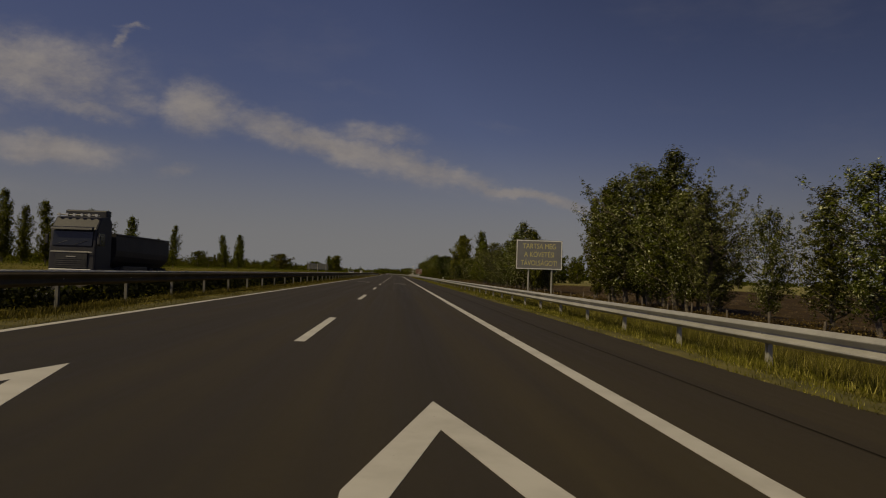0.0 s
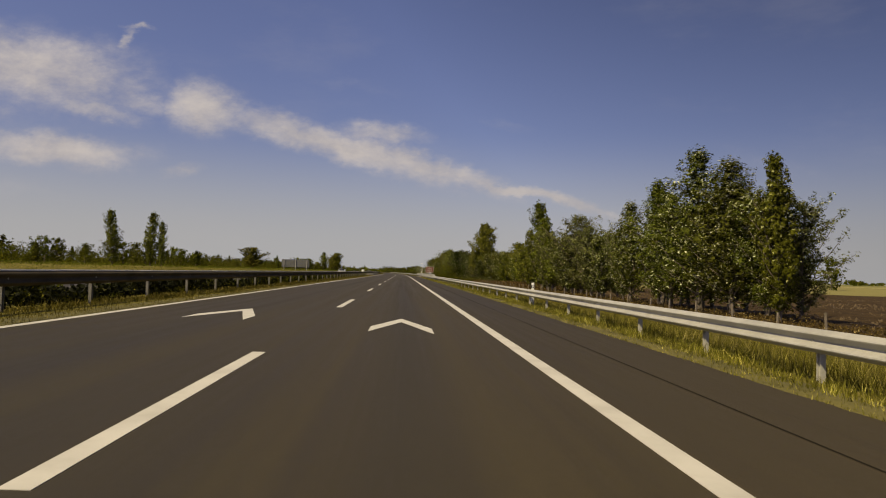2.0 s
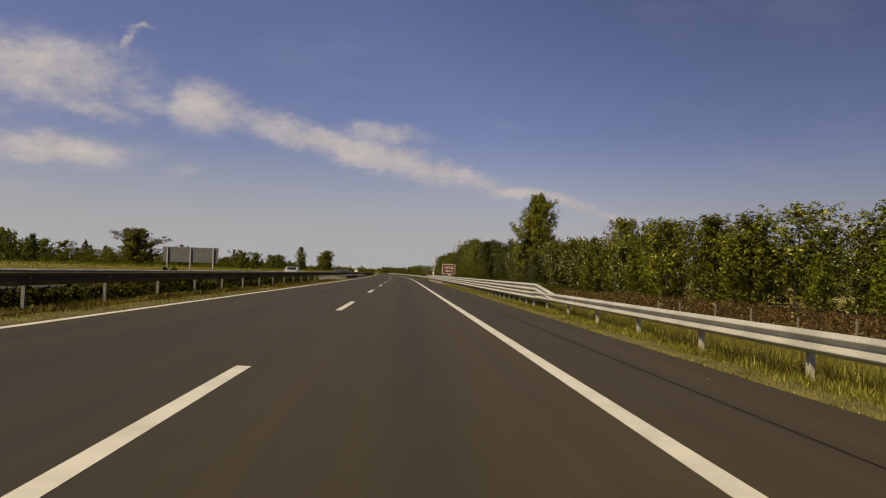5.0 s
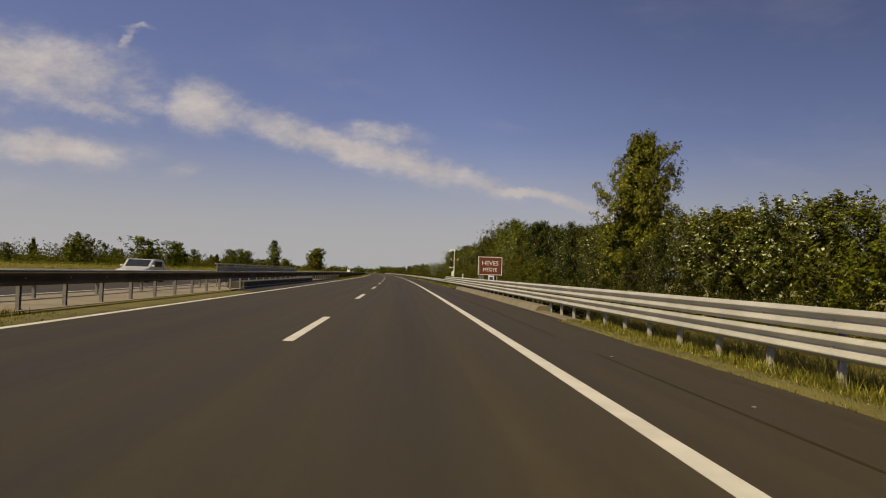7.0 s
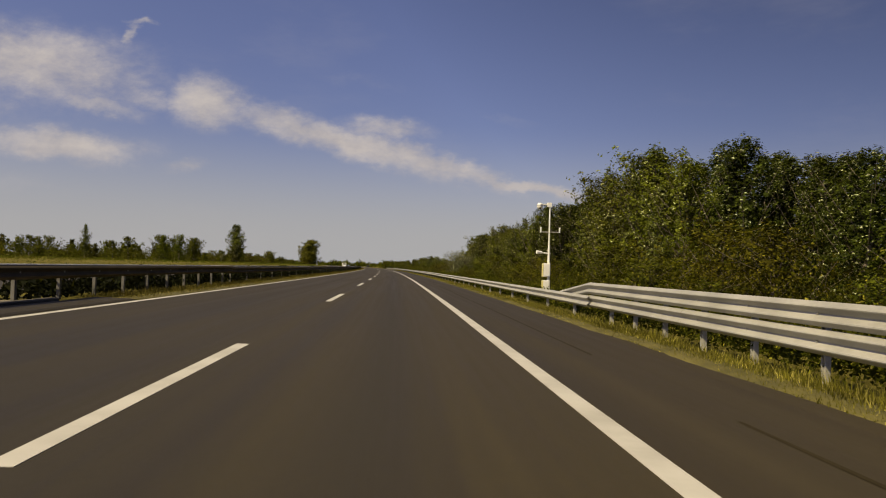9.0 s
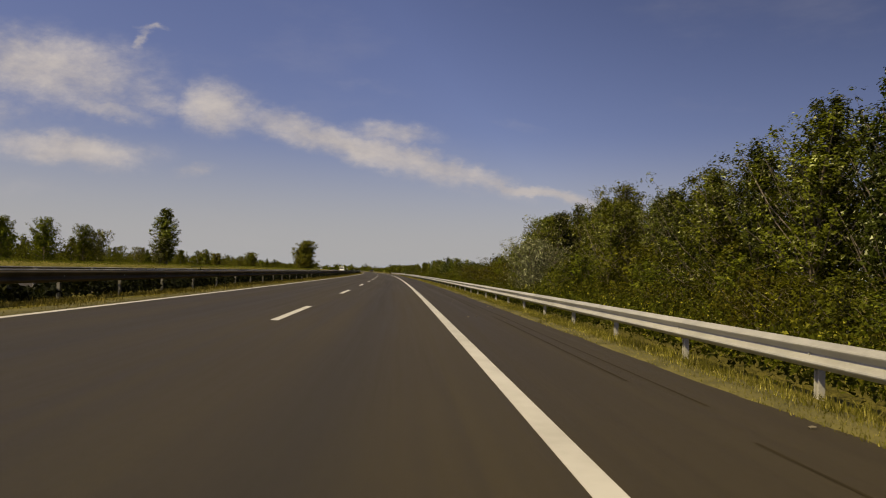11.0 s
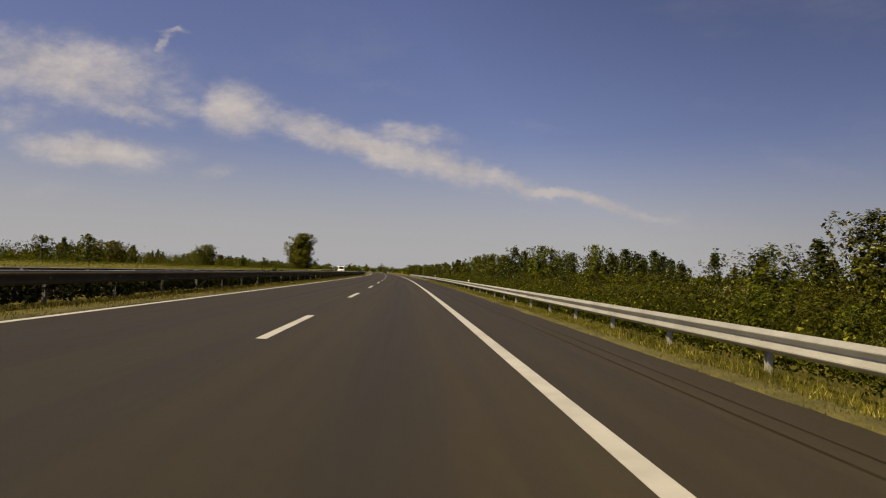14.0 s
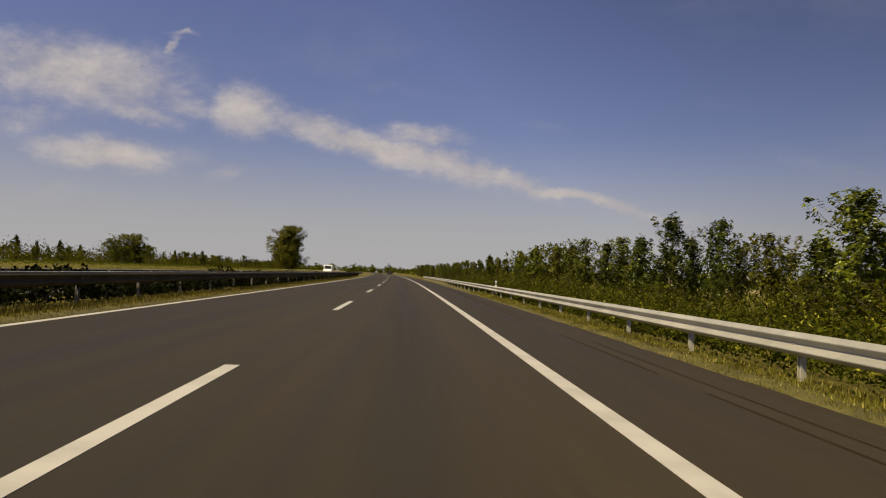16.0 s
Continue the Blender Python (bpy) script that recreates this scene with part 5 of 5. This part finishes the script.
for s, u, top in ((92.6, 7.56, 0.80), (282, 7.7, 1.12), (488.6, 7.46, 0.64), (538, 7.5, 0.78)):
    delineator(s, u, top)


def pebbles():
    """Broken bits lying on the shoulder."""
    rng = random.Random(3)
    for i in range(26):
        s, u = rng.uniform(352, 372) if i < 12 else rng.uniform(20, 500), rng.uniform(4.4, 6.2)
        bm = bmesh.new()
        bmesh.ops.create_icosphere(bm, subdivisions=1, radius=rng.uniform(0.012, 0.035), matrix=Matrix.Diagonal((1.6, 1.0, 0.5, 1)))
        for v in bm.verts:
            v.co *= rng.uniform(0.7, 1.2)
        ob = part("road_debris", bm, CONCRETE)
        tagged(ob, "small pale scrap lying on the shoulder", "debris", "scraps on the shoulder")
        ob.matrix_basis = at(s, u, road_z(u) + 0.012, rng.uniform(0, 360))


pebbles()

# ---- vehicles ----


def wheel(parent, x, y, r, w):
    t = part("wheel", tubed((x - w / 2, y, r), (x + w / 2, y, r), r, sides=20), RUBBER, parent)
    part("rim", tubed((x - w / 2 - 0.01, y, r), (x + w / 2 + 0.01, y, r), r * 0.55, sides=14), POST, t)


def prism(outline, w, bevel=0.05):
    """A side view, as (y, z), drawn out across x with rounded edges."""
    bm = bmesh.new()
    a = [bm.verts.new((-w / 2, y, z)) for y, z in outline]
    b = [bm.verts.new((w / 2, y, z)) for y, z in outline]
    bm.faces.new(a)
    bm.faces.new(b[::-1])
    for i in range(len(a)):
        j = (i + 1) % len(a)
        bm.faces.new((a[i], b[i], b[j], a[j]))
    bmesh.ops.recalc_face_normals(bm, faces=bm.faces)
    bmesh.ops.bevel(bm, geom=list(bm.edges), offset=bevel, segments=2, affect="EDGES", profile=0.5)
    return bm


def lorry():
    """The cab's nose is at y = 0 and it faces the oncoming camera; the body runs away along y."""
    m = thing("tipper_lorry", at(40.0, -16.2, far_z(-16.2)), "dark lorry with a grey tipper trailer on the opposite carriageway", "lorry")
    cab = part("cab", prism([(0.0, 0.45), (2.25, 0.55), (2.25, 3.55), (1.9, 3.85), (0.75, 3.75), (0.18, 3.05), (0.05, 2.1)], 2.48, 0.10), TRUCK, m)
    part("windscreen", prism([(0.00, 2.12), (0.045, 2.12), (0.16, 2.95), (0.11, 2.97)], 2.1, 0.01), DARK_GLASS, cab)
    part("sun_visor", prism([(-0.18, 2.98), (0.12, 3.0), (0.12, 3.18), (-0.14, 3.1)], 2.2, 0.02), TRUCK, cab)
    part("grille", boxed((1.7, 0.05, 0.9), (0, -0.02, 1.35), 0.02), BLACK, cab)
    part("trim", boxed((2.2, 0.03, 0.07), (0, -0.06, 1.78), 0.01), STEEL, cab, "bright trim bar")
    part("badge", boxed((0.5, 0.03, 0.05), (0, -0.06, 1.52), 0.01), STEEL, cab, "plain bright badge bar")
    for k in range(4):
        part("grille_slat", boxed((1.6, 0.03, 0.03), (0, -0.055, 1.05 + 0.11 * k), 0.008), TRUCK, cab)
    part("lower_trim", boxed((2.2, 0.04, 0.09), (0, -0.155, 0.80), 0.02), SILVER_PAINT, cab, "bright bumper bar")
    for x in (-0.5, 0.5):
        part("wiper", tubed((x - 0.35, -0.03, 2.18), (x + 0.3, 0.03, 2.42), 0.012, sides=6), BLACK, cab)
    part("bumper", boxed((2.46, 0.25, 0.42), (0, -0.02, 0.55), 0.05), SILVER_PAINT, cab)
    for x in (-1, 1):
        part("headlight", boxed((0.38, 0.05, 0.2), (x * 0.95, -0.15, 0.62), 0.03), LAMP_GLASS, cab)
        part("mirror", boxed((0.16, 0.12, 0.5), (x * 1.38, 0.1, 2.45), 0.03), BLACK, cab)
        part("side_window", boxed((0.02, 0.85, 0.7), (x * 1.24, 0.8, 2.5), 0.005), DARK_GLASS, cab)
    bar = part("light_bar", tubed((-1.15, 0.62, 3.84), (1.15, 0.62, 3.84), 0.035), STEEL, cab)
    for k in range(6):
        part("lamp", tubed((-1.0 + 0.4 * k, 0.52, 3.84), (-1.0 + 0.4 * k, 0.62, 3.84), 0.085, sides=12), SILVER_PAINT, bar)
    part("air_deflector", boxed((2.3, 0.6, 1.5), (0, 1.9, 3.45), 0.08), TRUCK, cab, "tall black deflector behind the cab")
    part("exhaust", tubed((0.9, 2.4, 0.9), (0.9, 2.4, 3.7), 0.09), STEEL, m)
    part("chassis", boxed((0.9, 12.0, 0.25), (0, 6.6, 0.85), 0.02), BLACK, m)
    for x in (-1.12, 1.12):
        part("side_guard", boxed((0.05, 4.2, 0.55), (x, 6.4, 0.78), 0.02), BLACK, m)
    half = bmesh.new()
    ring = [(1.225, 2.95)] + [(1.225 * math.cos(a_), 1.98 + 1.08 * math.sin(a_)) for a_ in [-math.pi * k / 10 for k in range(11)]] + [(-1.225, 2.95)]
    ends = [[half.verts.new((x, y + 0.12 * (z - 1.0) * side, z - 0.12 * (y > 8))) for x, z in ring] for y, side in ((3.1, -1), (12.4, 1))]
    half.faces.new(ends[0])
    half.faces.new(ends[1][::-1])
    for k in range(len(ring)):
        q = (k + 1) % len(ring)
        half.faces.new((ends[0][k], ends[0][q], ends[1][q], ends[1][k]))
    body = part("tipper_body", half, TIPPER, m, "rounded half-pipe steel body")
    for x in (-1.24, 1.24):
        part("rim_rail", boxed((0.10, 9.5, 0.12), (x, 7.75, 2.90), 0.03), TIPPER, body)
    for y in (1.1, 4.0, 9.2, 10.5, 11.8):
        for x in (-1.05, 1.05):
            wheel(m, x, y, 0.5, 0.32)


lorry()


def car(s, u, zf, label, paint, back=False, van=False):
    """Faces the oncoming camera, or away from it."""
    m = thing("van" if van else "car", at(s, u, zf(u), 180 if back else 0), label, "van" if van else "car")
    if van:
        shell = [(0.0, 0.4), (5.0, 0.4), (5.05, 2.3), (1.7, 2.35), (0.75, 1.35), (0.05, 1.0)]
        glass = [(0.72, 1.42), (0.80, 1.38), (1.52, 2.12), (1.46, 2.16)]
        w = 1.95
    else:
        shell = [(0.0, 0.35), (4.4, 0.35), (4.45, 0.95), (4.25, 1.05), (3.6, 1.48), (1.9, 1.5), (1.1, 0.98), (0.1, 0.8)]
        glass = [(1.14, 1.02), (1.22, 0.98), (1.86, 1.42), (1.80, 1.46)]
        w = 1.78
    body = part("body", prism(shell, w, 0.09), paint, m)
    part("windscreen", prism(glass, w * 0.8, 0.005), DARK_GLASS, body)
    top = 2.1 if van else 1.4
    for x in (-1, 1):
        part("side_window", boxed((0.02, 1.4, 0.36), (x * (w / 2), 2.65, top - 0.22), 0.004), DARK_GLASS, body)
        part("headlight", boxed((0.36, 0.06, 0.16), (x * 0.62, 0.02, 0.72), 0.03), LAMP_GLASS, body)
        part("mirror", boxed((0.2, 0.1, 0.14), (x * (w / 2 + 0.1), 1.35, 1.05), 0.03), paint, body)
    part("bumper", boxed((w * 0.96, 0.2, 0.26), (0, 0.0, 0.46), 0.06), BLACK, body)
    part("rear_window", boxed((w * 0.72, 0.03, 0.36), (0, 5.04 if van else 4.1, top - 0.3 if van else 1.2), 0.004), DARK_GLASS, body)
    for y in (0.85, 4.0 if van else 3.5):
        for x in (-1, 1):
            wheel(m, x * (w / 2 - 0.1), y, 0.32, 0.2)


car(261.5, -15.0, far_z, "silver car with dark windows on the opposite carriageway", SILVER_PAINT)
car(665, -14.3, far_z, "white van on the opposite carriageway", WHITE_PAINT, van=True)
car(770, 1.9, road_z, "dark car far ahead on the road", TRUCK, back=True)
